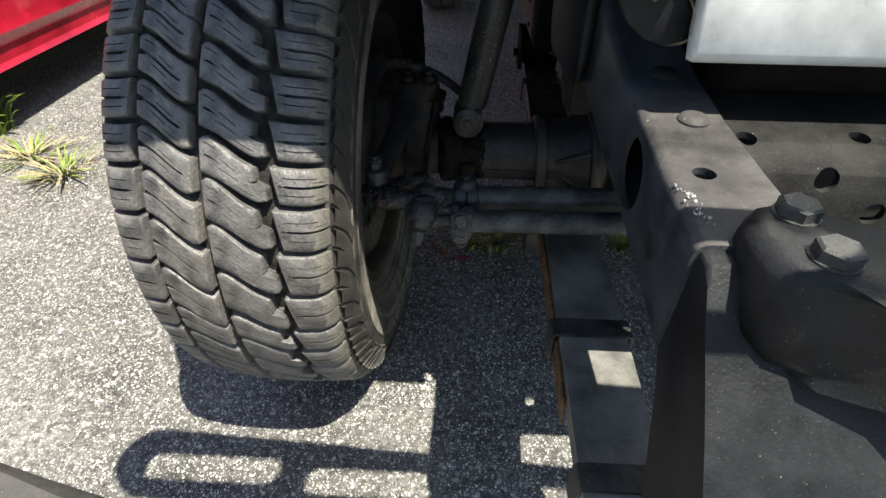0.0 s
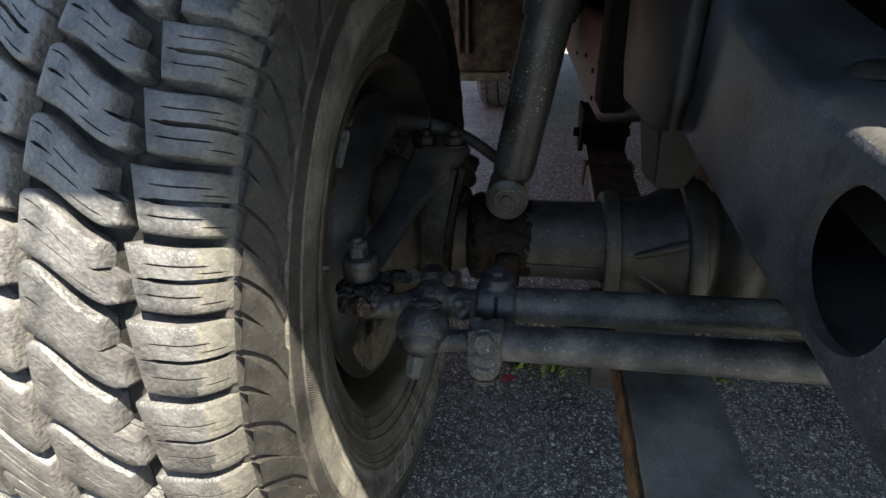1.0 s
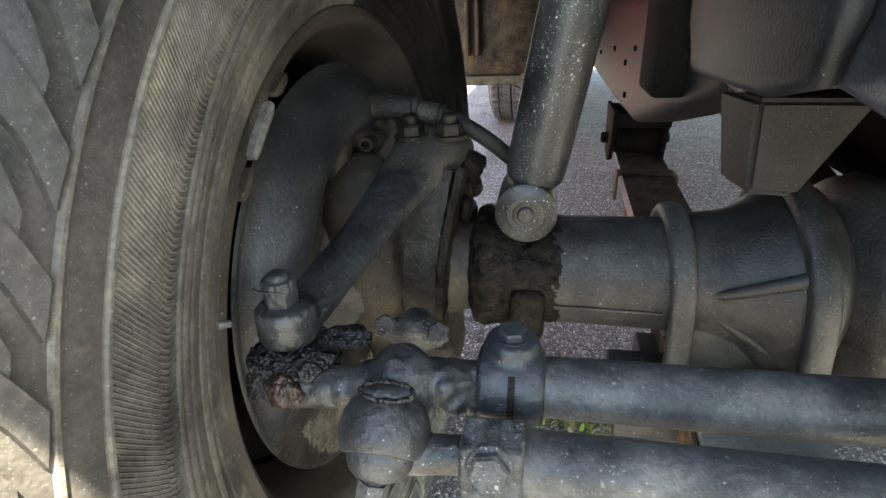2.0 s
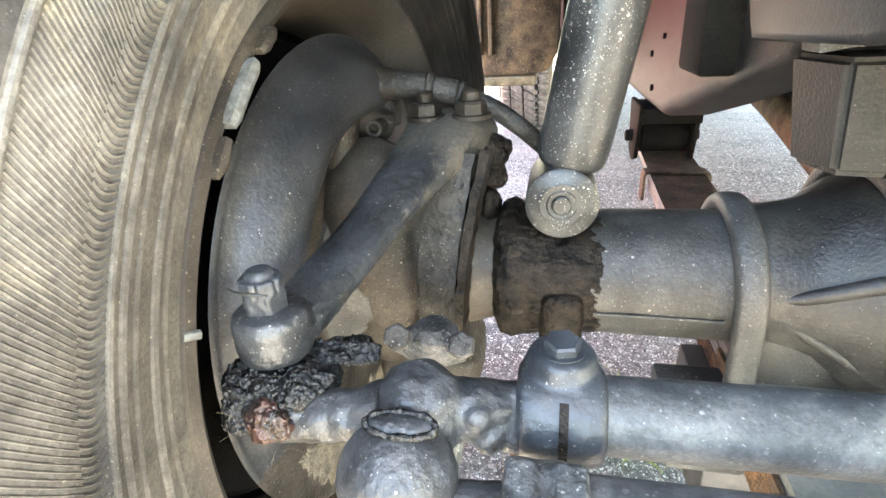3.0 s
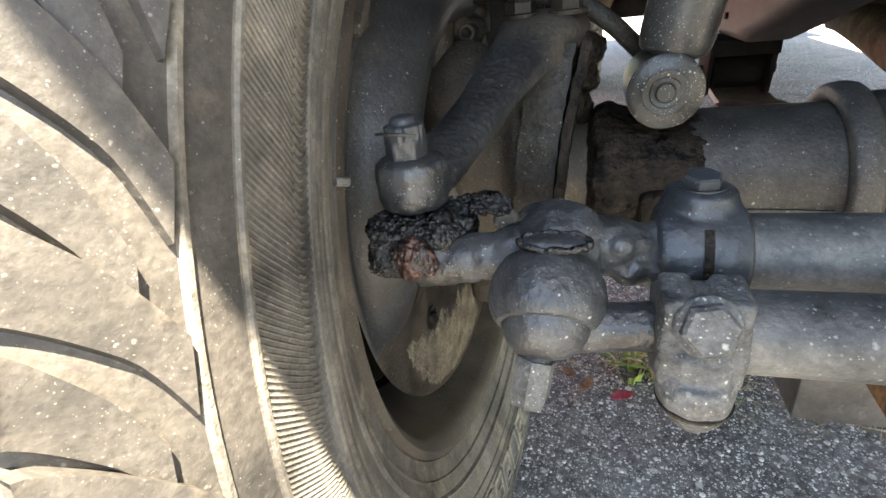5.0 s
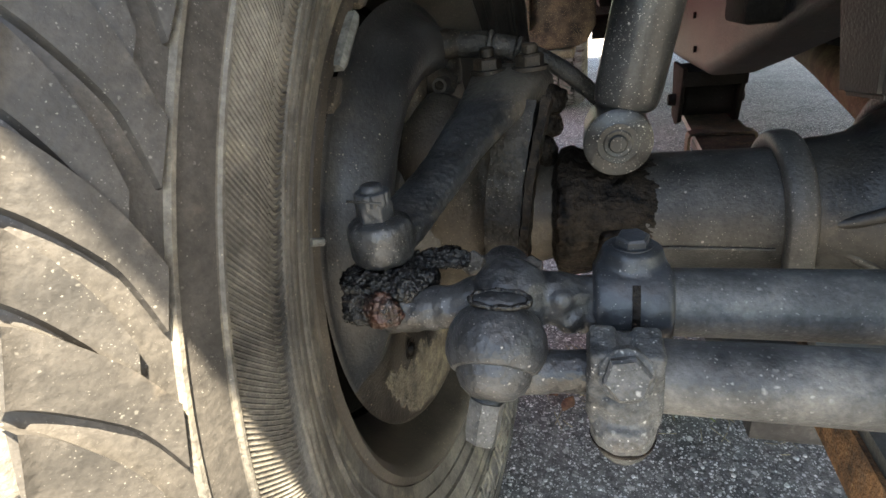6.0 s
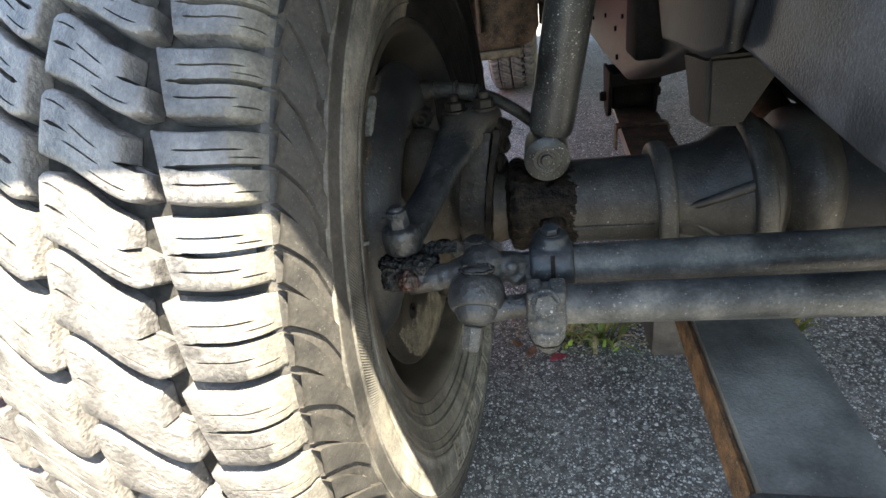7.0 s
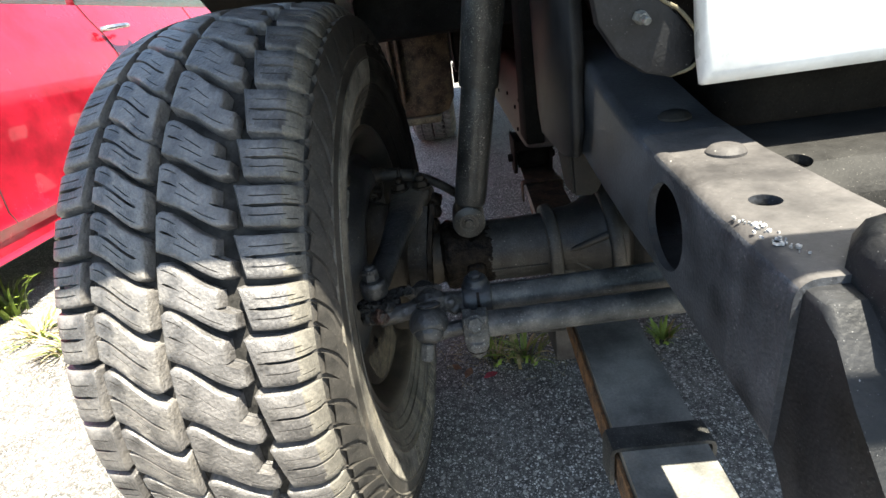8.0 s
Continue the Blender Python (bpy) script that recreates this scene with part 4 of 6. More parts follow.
for x, y in ((-0.008, 0.880), (0.025, 0.882)):
    bm = bmesh.new()
    solid(bm, [(0.0, 0.0145), (0.003, 0.0145), (0.0036, 0.0125)], 20, "z", (x, y, 0.5225))
    hexagon(bm, (x, y, 0.525), (0, 0, 1), 0.0115, 0.010, 0.3)
    rod(bm, (x, y, 0.534), (x, y, 0.5425), 0.0062, 14, 0.0015)
    part("arm_bolt", bm, KNUCK, arm)

# tie rod: ball joint under the arm, forged end, clamp, tube
CAS = Vector((-0.034, 0.680, 0.467))
bm = bmesh.new()
tube(bm, [(-0.030, 0.666, 0.436), (-0.012, 0.666, 0.436), (0.004, 0.667, 0.438), (0.018, 0.668, 0.441), (0.055, 0.674, 0.441), (0.068, 0.679, 0.438), (0.090, 0.685, 0.434)], [0.013, 0.0115, 0.0105, 0.0125, 0.0135, 0.0115, 0.0125], 24)
solid(bm, [(0.430, 0.017), (0.436, 0.0195), (0.448, 0.0190), (0.457, 0.015), (0.462, 0.008)], 28, "z", (0.034, 0.669, 0.0))
for c, r in (((0.062, 0.668, 0.434), 0.008), ((0.070, 0.670, 0.431), 0.0065), ((0.058, 0.665, 0.446), 0.006)):
    bmesh.ops.create_icosphere(bm, subdivisions=2, radius=r, matrix=Matrix.Translation(c))
tie_rod = rough_up(cast(part("tie_rod", bm, OILED, truck, "speckled steel tie rod with greasy ball joints", 60), 0.0014, 4), 0.0014, 0.007, 3)
bm = bmesh.new()
hexagon(bm, (CAS.x, CAS.y, 0.4795), (0, 0, 1), 0.0098, 0.0105, 0.2, 0.08)
for i in range(6):
    a = i * math.pi / 3 + 0.2
    block(bm, (-0.0022, -0.0036, -0.002), (0.0022, 0.0036, 0.005), 0.0006, 1, Matrix.Translation((CAS.x, CAS.y, 0.4905)) @ Matrix.Rotation(a, 4, "Z") @ Matrix.Translation((0.0066, 0, 0)))
rod(bm, (CAS.x, CAS.y, 0.488), (CAS.x, CAS.y, 0.4990), 0.0060, 16, 0.0015)
rough_up(cast(part("castle_nut", bm, BLACKCLAMP, tie_rod, "castellated nut with a cotter pin"), 0.0007, 2), 0.0003, 0.004)
bm = bmesh.new()
tube(bm, smooth_path([(CAS.x - 0.0095, CAS.y - 0.009, 0.4932), (CAS.x - 0.002, CAS.y - 0.0125, 0.494), (CAS.x + 0.009, CAS.y - 0.011, 0.4925)], 4), 0.0007, 8)
part("cotter_pin", bm, IRON, tie_rod)


def ragged(b, seed):
    """Breaks a smooth lump of grease into small torn crumbs."""
    lumps(b, 0.0014, 0.0055, seed)
    lumps(b, 0.0009, 0.0022, seed + 3)
    lumps(b, 0.0006, 0.0012, seed + 5)
    return b


bm = ragged(blob((-0.030, 0.673, 0.449), (0.026, 0.019, 0.0075), 2, 0.0035, 6), 7)
part("grease_boot", bm, GREASE, tie_rod, "torn rubber boot caked in black grease", 60)
bm = ragged(blob((-0.039, 0.662, 0.439), (0.0145, 0.012, 0.011), 12, 0.004, 6), 2)
part("grease", bm, GREASE, tie_rod, smooth=60)
bm = ragged(blob((-0.009, 0.690, 0.453), (0.018, 0.010, 0.0045), 9, 0.004, 6), 4)
part("grease", bm, GREASE, tie_rod, smooth=60)
bm = ragged(blob((-0.0285, 0.6535, 0.4415), (0.0105, 0.0075, 0.0095), 5, 0.003, 5), 1)
part("rusty_socket", bm, SOCKET, tie_rod, "greasy rust-brown ball socket", 60)
rng = random.Random(3)
bm = bmesh.new()
for i in range(10):                         # stray fibres stuck in the grease
    p = Vector((-0.030 + rng.uniform(-0.014, 0.016), 0.650 + rng.uniform(-0.003, 0.004), 0.440 + rng.uniform(-0.008, 0.010)))
    d = Vector((rng.gauss(0, 1), rng.gauss(-0.4, 0.7), rng.gauss(0, 1))).normalized()
    tube(bm, smooth_path([p, p + d * 0.005, p + d * 0.010 + Vector((0, 0, -0.002))], 3), 0.00010, 4)
tagged(part("fibres", bm, BROWN, tie_rod), kind="stuff")
bm = bmesh.new()
tube(bm, [(0.0132 * math.cos(math.tau * i / 40), 0.0050 * math.sin(math.tau * i / 40), 0.0005 * math.sin(i * 1.3)) for i in range(41)], 0.0014, 10)
bmesh.ops.transform(bm, matrix=pose(0.0335, 0.6452, 0.4566, 16, 0, 0), verts=bm.verts)
lumps(bm, 0.0006, 0.004, 6)
part("seal_ring", bm, GREASE, tie_rod, "black rubber ring round the joint", 60)
bm = blob((0, 0, 0), (0.0130, 0.0048, 0.0022), 8, 0.0008, 4)
bmesh.ops.transform(bm, matrix=pose(0.0335, 0.6457, 0.4560, 16, 0, 0), verts=bm.verts)
part("seal_cap", bm, OILED, tie_rod, smooth=60)
bm = bmesh.new()
for x, y, z in ((-0.005, 0.760, 0.412), (0.034, 0.762, 0.408)):
    hexagon(bm, (x, y, z), (0.1, -0.75, 0.65), 0.0088, 0.010, 0.4)
tube(bm, smooth_path([(-0.004, 0.768, 0.406), (0.015, 0.762, 0.402), (0.033, 0.769, 0.403)], 5), 0.0095, 12)
solid(bm, [(0.395, 0.016), (0.412, 0.016), (0.418, 0.010)], 20, "z", (0.015, 0.77, 0))
rough_up(cast(part("hose_fitting", bm, PALEIRON, knuckle, "pale corroded hex fittings"), 0.0007, 2), 0.0003, 0.004)

TR_A, TR_B = Vector((0.088, 0.686, 0.4335)), Vector((1.35, 0.70, 0.445))
bm = bmesh.new()
rod(bm, TR_A, TR_B, 0.0165, 28)
part("rod_tube", bm, ROD, tie_rod, "grey steel tube with pale specks", 50)
bm = bmesh.new()
solid(bm, [(0.0725, 0.0185), (0.0745, 0.0208), (0.080, 0.0218), (0.100, 0.0218), (0.1065, 0.0208), (0.1085, 0.0185)], 36, "x", (0, 0.686, 0.4335))
solid(bm, [(0.440, 0.0165), (0.455, 0.0155), (0.4605, 0.0135), (0.462, 0.010)], 28, "z", (0.0905, 0.692, 0))
clamp = rough_up(cast(part("rod_clamp", bm, BLACKCLAMP, tie_rod, "black split clamp on the tie rod", 60), 0.0013, 3), 0.0004, 0.006)
bm = bmesh.new()
sweep(bm, [(0.0915, 0.686 - 0.0212 * math.cos(a), 0.4335 + 0.0212 * math.sin(a)) for a in [radians(-40 + 10 * i) for i in range(10)]], [(-0.0018, -0.0012), (0.0018, -0.0012), (0.0018, 0.0012), (-0.0018, 0.0012)])
part("clamp_slot", bm, GRIME, clamp)
bm = bmesh.new()
solid(bm, [(0.0, 0.0095), (0.0018, 0.0095)], 20, "z", (0.0905, 0.691, 0.4605))
hexagon(bm, (0.0905, 0.691, 0.462), (0, -0.1, 1), 0.0078, 0.0052, 0.2)
part("clamp_bolt", bm, BLACKCLAMP, clamp)

# drag link: dome, stem, clamp, tube
bm = bmesh.new()
tube(bm, [(0.035, 0.643, 0.421), (0.055, 0.643, 0.4215), (0.075, 0.644, 0.422), (0.1, 0.645, 0.4225)], [0.0125, 0.0098, 0.0098, 0.0105], 20)
drag = rough_up(rough_up(cast(part("drag_link", bm, OILED, truck, "pale speckled drag link with a greasy ball joint", 60), 0.0008, 1), 0.0004, 0.012, 2), 0.0003, 0.003, 5)
bm = bmesh.new()
solid(bm, [(0.4085, 0.005), (0.4100, 0.0100), (0.4135, 0.0142), (0.4180, 0.0166), (0.4203, 0.0172), (0.4206, 0.0192), (0.4225, 0.0208), (0.4265, 0.0226), (0.432, 0.0233), (0.439, 0.0224), (0.446, 0.0188), (0.451, 0.0125), (0.453, 0.006)], 44, "z", (0.0305, 0.643, 0.0))
bmesh.ops.subdivide_edges(bm, edges=bm.edges[:], cuts=1, use_grid_fill=True)
lumps(bm, 0.0004, 0.012, 4)
lumps(bm, 0.00015, 0.003, 2)
bmesh.ops.rotate(bm, cent=(0.0285, 0.643, 0.431), matrix=Matrix.Rotation(radians(-52), 3, "X"), verts=bm.verts)
part("ball_socket", bm, OILED, drag, "grey domed ball socket with a pressed lip", 28)
bm = bmesh.new()
rod(bm, (0.0288, 0.636, 0.4180), (0.0265, 0.629, 0.4100), 0.0062, 14)
hexagon(bm, (0.0275, 0.6305, 0.4125), (-0.16, -0.42, -0.89), 0.0080, 0.0195, 0.3, 0.25)
rough_up(part("joint_stud", bm, PALEIRON, drag, "pale hex stud under the ball joint"), 0.0006, 0.006)
DL_A, DL_B = Vector((0.082, 0.644, 0.4225)), Vector((1.35, 0.62, 0.46))
bm = bmesh.new()
rod(bm, DL_A, DL_B, 0.0155, 28)
part("link_tube", bm, ROD, drag, "grey steel tube with pale specks", 50)
bm = bmesh.new()
solid(bm, [(0.070, 0.0165), (0.072, 0.0184), (0.098, 0.0184), (0.100, 0.0165)], 32, "x", (0, 0.644, 0.4225))
for x0 in (0.0705, 0.0880):
    block(bm, (x0, 0.6275, 0.426), (x0 + 0.0118, 0.650, 0.4440), 0.0022, 2)
block(bm, (0.0708, 0.6265, 0.408), (0.0996, 0.645, 0.4405), 0.003, 3)
block(bm, (0.0735, 0.6225, 0.400), (0.0965, 0.640, 0.428), 0.008, 4)
solid(bm, [(0.397, 0.010), (0.399, 0.0130), (0.407, 0.0138), (0.412, 0.012)], 24, "z", (0.085, 0.631, 0))
dclamp = rough_up(cast(part("link_clamp", bm, PALEIRON, drag, "pale corroded clamp with a hex bolt", 60), 0.0009, 3), 0.0006, 0.006, 2)
bm = bmesh.new()
solid(bm, [(-0.004, 0.0110), (0.0022, 0.0110), (0.0030, 0.0102)], 24, "z", (0, 0, 0))
bmesh.ops.transform(bm, matrix=Matrix.Translation((0.085, 0.6272, 0.4355)) @ Vector((0, -0.93, 0.36)).to_track_quat("Z", "Y").to_matrix().to_4x4(), verts=bm.verts)
hexagon(bm, (0.085, 0.6250, 0.4364), (0, -0.93, 0.36), 0.0094, 0.0062, 0.2, 0.25)
part("clamp_bolt", bm, PALEIRON, dclamp)
bm = bmesh.new()
solid(bm, [(0.3995, 0.0120), (0.4000, 0.0134), (0.4012, 0.0136), (0.4020, 0.0125)], 28, "z", (0.085, 0.6305, 0))
part("clamp_split", bm, GRIME, dclamp, "dark joint between clamp and nut", 50)
bm = bmesh.new()
solid(bm, [(0.3870, 0.0035), (0.3885, 0.0052), (0.3925, 0.0068), (0.3935, 0.0098), (0.3990, 0.0122), (0.4005, 0.0118)], 10, "z", (0.085, 0.6300, 0))
lumps(bm, 0.0010, 0.006, 3)
part("clamp_nut", bm, PALEIRON, dclamp)

# front axle
AX_Y, AX_Z = 0.895, 0.397
bm = bmesh.new()
lathe(bm, [(0.052, 0.0), (0.052, 0.046), (0.075, 0.0495), (0.20, 0.0505), (0.50, 0.0505), (0.50, 0.0)], 40, "x", (0, AX_Y, AX_Z))
axle = part("front_axle", bm, IRON, truck, "grey steel front axle tube spattered with mud", 50)
bm = bmesh.new()
lathe(bm, [(0.042, 0.0), (0.042, 0.043), (0.047, 0.055), (0.056, 0.058), (0.066, 0.055), (0.076, 0.0525), (0.090, 0.0515), (0.105, 0.0510), (0.120, 0.0503), (0.128, 0.048), (0.128, 0.0)], 72, "x", (0, AX_Y, AX_Z))
bmesh.ops.subdivide_edges(bm, edges=bm.edges[:], cuts=2, use_grid_fill=True)
lumps(bm, 0.0014, 0.016, 1)
lumps(bm, 0.0012, 0.005, 2)
lumps(bm, 0.0008, 0.0025, 6)
part("axle_yoke", bm, GRIME, axle, "axle end caked in oily dirt", 60)
bm = bmesh.new()
lathe(bm, [(-0.02, 0.0), (-0.018, 0.045), (-0.005, 0.050), (0.020, 0.050), (0.032, 0.046), (0.044, 0.043), (0.046, 0.0)], 40, "x", (0, AX_Y + 0.002, AX_Z))
part("axle_seal", bm, SEAL, axle, "tan dusty axle seal", smooth=60)
bm = bmesh.new()
block(bm, (0.078, 0.838, 0.350), (0.110, 0.90, 0.402), 0.008, 3)
part("axle_boss", bm, GRIME, axle, smooth=45)
bm = bmesh.new()
tube(bm, smooth_path([(0.118, AX_Y - 0.0492, AX_Z - 0.012), (0.16, AX_Y - 0.0495, AX_Z - 0.012), (0.205, AX_Y - 0.0495, AX_Z - 0.0125)], 6), 0.0018, 8)
lumps(bm, 0.0006, 0.006)
part("weld_seam", bm, IRON, axle)
# clamps on either side of the spring seat, reaching down to the spring
for x0, lean, R, low in ((0.207, 0.004, 0.057, 0.315), (0.291, 0.008, 0.087, 0.315)):
    bm = bmesh.new()
    arc = [(x0 + 0.009 + lean * (0.5 - math.sin(a)), AX_Y - R * math.cos(a), AX_Z + R * math.sin(a)) for a in [math.pi * i / 18 for i in range(19)]]
    pts = [(x0 + 0.009 + lean * 1.6, AX_Y - R + 0.004, low), (x0 + 0.009 + lean, AX_Y - R + 0.001, 0.36)] + arc + [(x0 + 0.009 + lean, AX_Y + R - 0.002, low)]
    half = 0.010
    sweep(bm, pts, [(half * math.copysign(abs(math.cos(q)) ** 0.7, math.cos(q)), 0.0075 * math.copysign(abs(math.sin(q)) ** 0.7, math.sin(q))) for q in [math.pi * 2 * i / 16 for i in range(16)]])
    part("u_bolt", bm, IRON, axle, "steel clamp over the axle", 60)
# cast housing that swells into a saddle under the second clamp, then into the differential
bm = bmesh.new()
lathe(bm, [(0.221, 0.0), (0.221, 0.053), (0.232, 0.0555), (0.25, 0.058), (0.264, 0.062), (0.276, 0.070), (0.286, 0.0775), (0.296, 0.081), (0.318, 0.082), (0.326, 0.074), (0.332, 0.066), (0.338, 0.073), (0.344, 0.088), (0.356, 0.092), (0.366, 0.088), (0.374, 0.080), (0.40, 0.090), (0.44, 0.112), (0.50, 0.138), (0.56, 0.150), (0.66, 0.150), (0.74, 0.10), (0.80, 0.05), (1.5, 0.05), (1.5, 0.0)], 48, "x", (0, AX_Y, AX_Z))
lumps(bm, 0.002, 0.05, 3)
housing = part("axle_housing", bm, HOUSING, axle, "cast axle housing widening to the differential", 60)
housing.data.materials.append(BLACK)
for p in housing.data.polygons:              # the differential end takes the black material
    if p.center.x > 0.372:
        p.material_index = 1
bm = bmesh.new()
prism(bm, [(0.850, 0.40), (0.842, 0.352), (0.846, 0.333), (0.95, 0.333), (0.952, 0.43)], 0.226, 0.30, "x", 0.004)
part("spring_seat", bm, HOUSING, axle, smooth=40)
bm = bmesh.new()
tube(bm, smooth_path([(0.228, 0.848, 0.402), (0.25, 0.840, 0.410), (0.275, 0.830, 0.424), (0.298, 0.820, 0.438)], 6), [0.004 + 0.00012 * i for i in range(19)], 12)
part("casting_rib", bm, HOUSING, axle, smooth=60)
bm = bmesh.new()
tube(bm, smooth_path([(0.224, 0.850, 0.394), (0.248, 0.843, 0.385), (0.275, 0.834, 0.370), (0.300, 0.828, 0.356)], 6), 0.0048, 12)
part("casting_rib", bm, HOUSING, axle, smooth=60)

# shock absorber
bm = bmesh.new()
solid(bm, [(0.8415, 0.0215), (0.8435, 0.0245), (0.850, 0.0248), (0.90, 0.0245)], 36, "y", (0.091, 0.0, 0.471))
shock = part("shock_absorber", bm, SHOCK, truck, "grey shock absorber spattered with pale dirt", 45)
bm = bmesh.new()
lathe(bm, [(0.8385, 0.0), (0.8385, 0.0055), (0.8392, 0.0065), (0.8408, 0.0068), (0.8404, 0.0095), (0.8410, 0.0105), (0.8406, 0.0145), (0.8412, 0.0155), (0.8418, 0.0200), (0.8425, 0.0205)], 28, "y", (0.091, 0, 0.471))
part("shock_bolt", bm, SHOCK, shock)
S0, S1, S2 = Vector((0.0955, 0.866, 0.4915)), Vector((0.127, 0.865, 0.665)), Vector((0.165, 0.852, 0.90))
d01 = (S1 - S0).normalized()
bm = bmesh.new()
tube(bm, [S0, S0 + d01 * 0.0015, S0 + d01 * 0.004, S0 + d01 * 0.009, S0 + d01 * 0.016, S1], [0.0175, 0.0205, 0.0225, 0.0236, 0.0240, 0.0240], 32)
part("lower_tube", bm, SHOCK, shock, smooth=50)
bm = bmesh.new()
tube(bm, [S1 - d01 * 0.004, S1, S2], [0.0268, 0.0275, 0.0275], 32)
part("dust_tube", bm, SHOCK, shock, smooth=50)
bm = bmesh.new()
prism(bm, [(0.085, 0.44), (0.110, 0.44), (0.110, 0.452), (0.106, 0.478), (0.095, 0.48), (0.082, 0.47)], 0.872, 0.884, "y", 0.002)
part("shock_bracket", bm, GRIME, axle)

# brake hose from the caliper to behind the shock
bm = bmesh.new()
tube(bm, smooth_path([(-0.052, 0.900, 0.546), (-0.030, 0.900, 0.545), (-0.008, 0.900, 0.5425), (0.014, 0.902, 0.5370), (0.036, 0.906, 0.5265), (0.057, 0.912, 0.511), (0.078, 0.925, 0.490), (0.105, 0.95, 0.462)], 8), 0.0071, 14)
hose = part("brake_hose", bm, HOSE, truck, "dusty rubber brake hose", 60)
for a, b, r in (((-0.036, 0.900, 0.5455), (-0.010, 0.900, 0.5428), 0.0106), ((-0.010, 0.900, 0.5428), (-0.006, 0.900, 0.5422), 0.0116), ((-0.006, 0.900, 0.5422), (0.012, 0.902, 0.5378), 0.0092), ((0.012, 0.902, 0.5378), (0.016, 0.9022, 0.5362), 0.0100)):
    bm = bmesh.new()
    rod(bm, a, b, r, 18, 0.0012)
    part("hose_ferrule", bm, HOSE, hose)
# caliper casting behind the hose
bm = bmesh.new()
tube(bm, smooth_path([(-0.104, 0.868, 0.528), (-0.090, 0.880, 0.538), (-0.072, 0.892, 0.5445), (-0.050, 0.899, 0.5462), (-0.032, 0.900, 0.5455)], 5), [0.017 - 0.0003 * i for i in range(21)], 18)
tube(bm, smooth_path([(-0.095, 0.90, 0.566), (-0.075, 0.915, 0.556), (-0.055, 0.92, 0.538), (-0.052, 0.918, 0.51)], 5), 0.014, 16)
tube(bm, smooth_path([(-0.092, 0.86, 0.545), (-0.078, 0.872, 0.535), (-0.062, 0.892, 0.522), (-0.048, 0.91, 0.512)], 5), 0.012, 14)
tube(bm, smooth_path([(-0.075, 0.90, 0.56), (-0.072, 0.905, 0.53), (-0.075, 0.905, 0.49), (-0.08, 0.90, 0.45)], 5), 0.016, 14)
tube(bm, smooth_path([(-0.068, 0.865, 0.53), (-0.070, 0.862, 0.50), (-0.075, 0.855, 0.46), (-0.078, 0.845, 0.42)], 5), 0.013, 14)
caliper = rough_up(cast(part("brake_caliper", bm, KNUCK, truck, "dusty brake caliper casting", 60), 0.002, 5), 0.0015, 0.014)
for c in ((-0.0695, 0.857, 0.540), (-0.0500, 0.893, 0.516)):
    bm = bmesh.new()
    q = Vector(c)
    lathe(bm, [(0.002, 0.0), (0.002, 0.0036), (-0.012, 0.004), (-0.012, 0.0062), (0.0, 0.0066), (0.012, 0.0066), (0.012, 0.0)], 18, "y", (q.x, q.y, q.z))
    part("guide_pin", bm, KNUCK, caliper)

# leaf spring under the axle
SP_X0, SP_X1 = 0.216, 0.301
def skew(y):
    return 0.03 * (y - 0.52) / 0.92
def spring_line(y):
    return 0.334 + 0.012 * ((y - 0.9) / 0.6) ** 2 - 0.012 * max(0, (y - 0.9))
bm = bmesh.new()
ys = [0.15 + 0.05 * i for i in range(30)]
top = [(y, spring_line(y)) for y in ys]
prism(bm, top + [(y, z - 0.0115) for y, z in reversed(top)], SP_X0, SP_X1, "x", 0.0012)
for v in bm.verts:
    v.co.x += skew(v.co.y)
spring = part("leaf_spring", bm, SPRING, truck, "grey steel leaf spring with rusty edges", 35)
spring.data.materials.append(BROWN)
for p in spring.data.polygons:              # brown with rust behind the axle
    if p.center.y > 1.02:
        p.material_index = 1
for j, (ya, yb) in enumerate(((0.33, 1.45), (0.50, 1.30), (0.66, 1.14))):
    bm = bmesh.new()
    t2 = [(y, spring_line(y) - 0.0128 * (j + 1)) for y in [ya + (yb - ya) * i / 20 for i in range(21)]]
    prism(bm, t2 + [(y, z - 0.0115) for y, z in reversed(t2)], SP_X0, SP_X1, "x", 0.001)
    for v in bm.verts:
        v.co.x += skew(v.co.y)
    part("leaf", bm, SPRING if j == 0 else RUST, spring)
bm = bmesh.new()
prism(bm, [(0.42, 0.296), (0.43, 0.33), (0.90, 0.326), (0.90, 0.291), (0.66, 0.291)], SP_X0 - 0.004, SP_X0 - 0.0008, "x")
for v in bm.verts:
    v.co.x += skew(v.co.y)
part("rusty_edge", bm, RUST, spring, "orange rust on the edge of the leaves")
bm = bmesh.new()
block(bm, (0.210, 0.839, 0.201), (0.345, 0.955, 0.292), 0.002, 2)
bmesh.ops.subdivide_edges(bm, edges=bm.edges[:], cuts=2, use_grid_fill=True)
lumps(bm, 0.0012, 0.02, 2)
part("spring_plate", bm, LITDUST, spring, "dusty pinkish-grey plate under the spring", 40)
def spring_clip(y):
    b = bmesh.new()
    z = spring_line(y)
    x0, x1 = SP_X0 - 0.009, SP_X1 + 0.007
    pts = [(x0, y, z - 0.045), (x0, y, z - 0.004), (x0 + 0.002, y, z + 0.0015), (x0 + 0.008, y, z + 0.0030), (x1 - 0.008, y, z + 0.0030), (x1 - 0.002, y, z + 0.0015), (x1, y, z - 0.004), (x1, y, z - 0.045)]
    sweep(b, pts, [(-0.0022, -0.014), (0.0022, -0.014), (0.0022, 0.014), (-0.0022, 0.014)])
    return b
part("spring_clip", spring_clip(0.530), IRON, spring, "bent steel clip over the leaves", 30)
part("spring_clip", spring_clip(0.330), IRON, spring, "", 30)
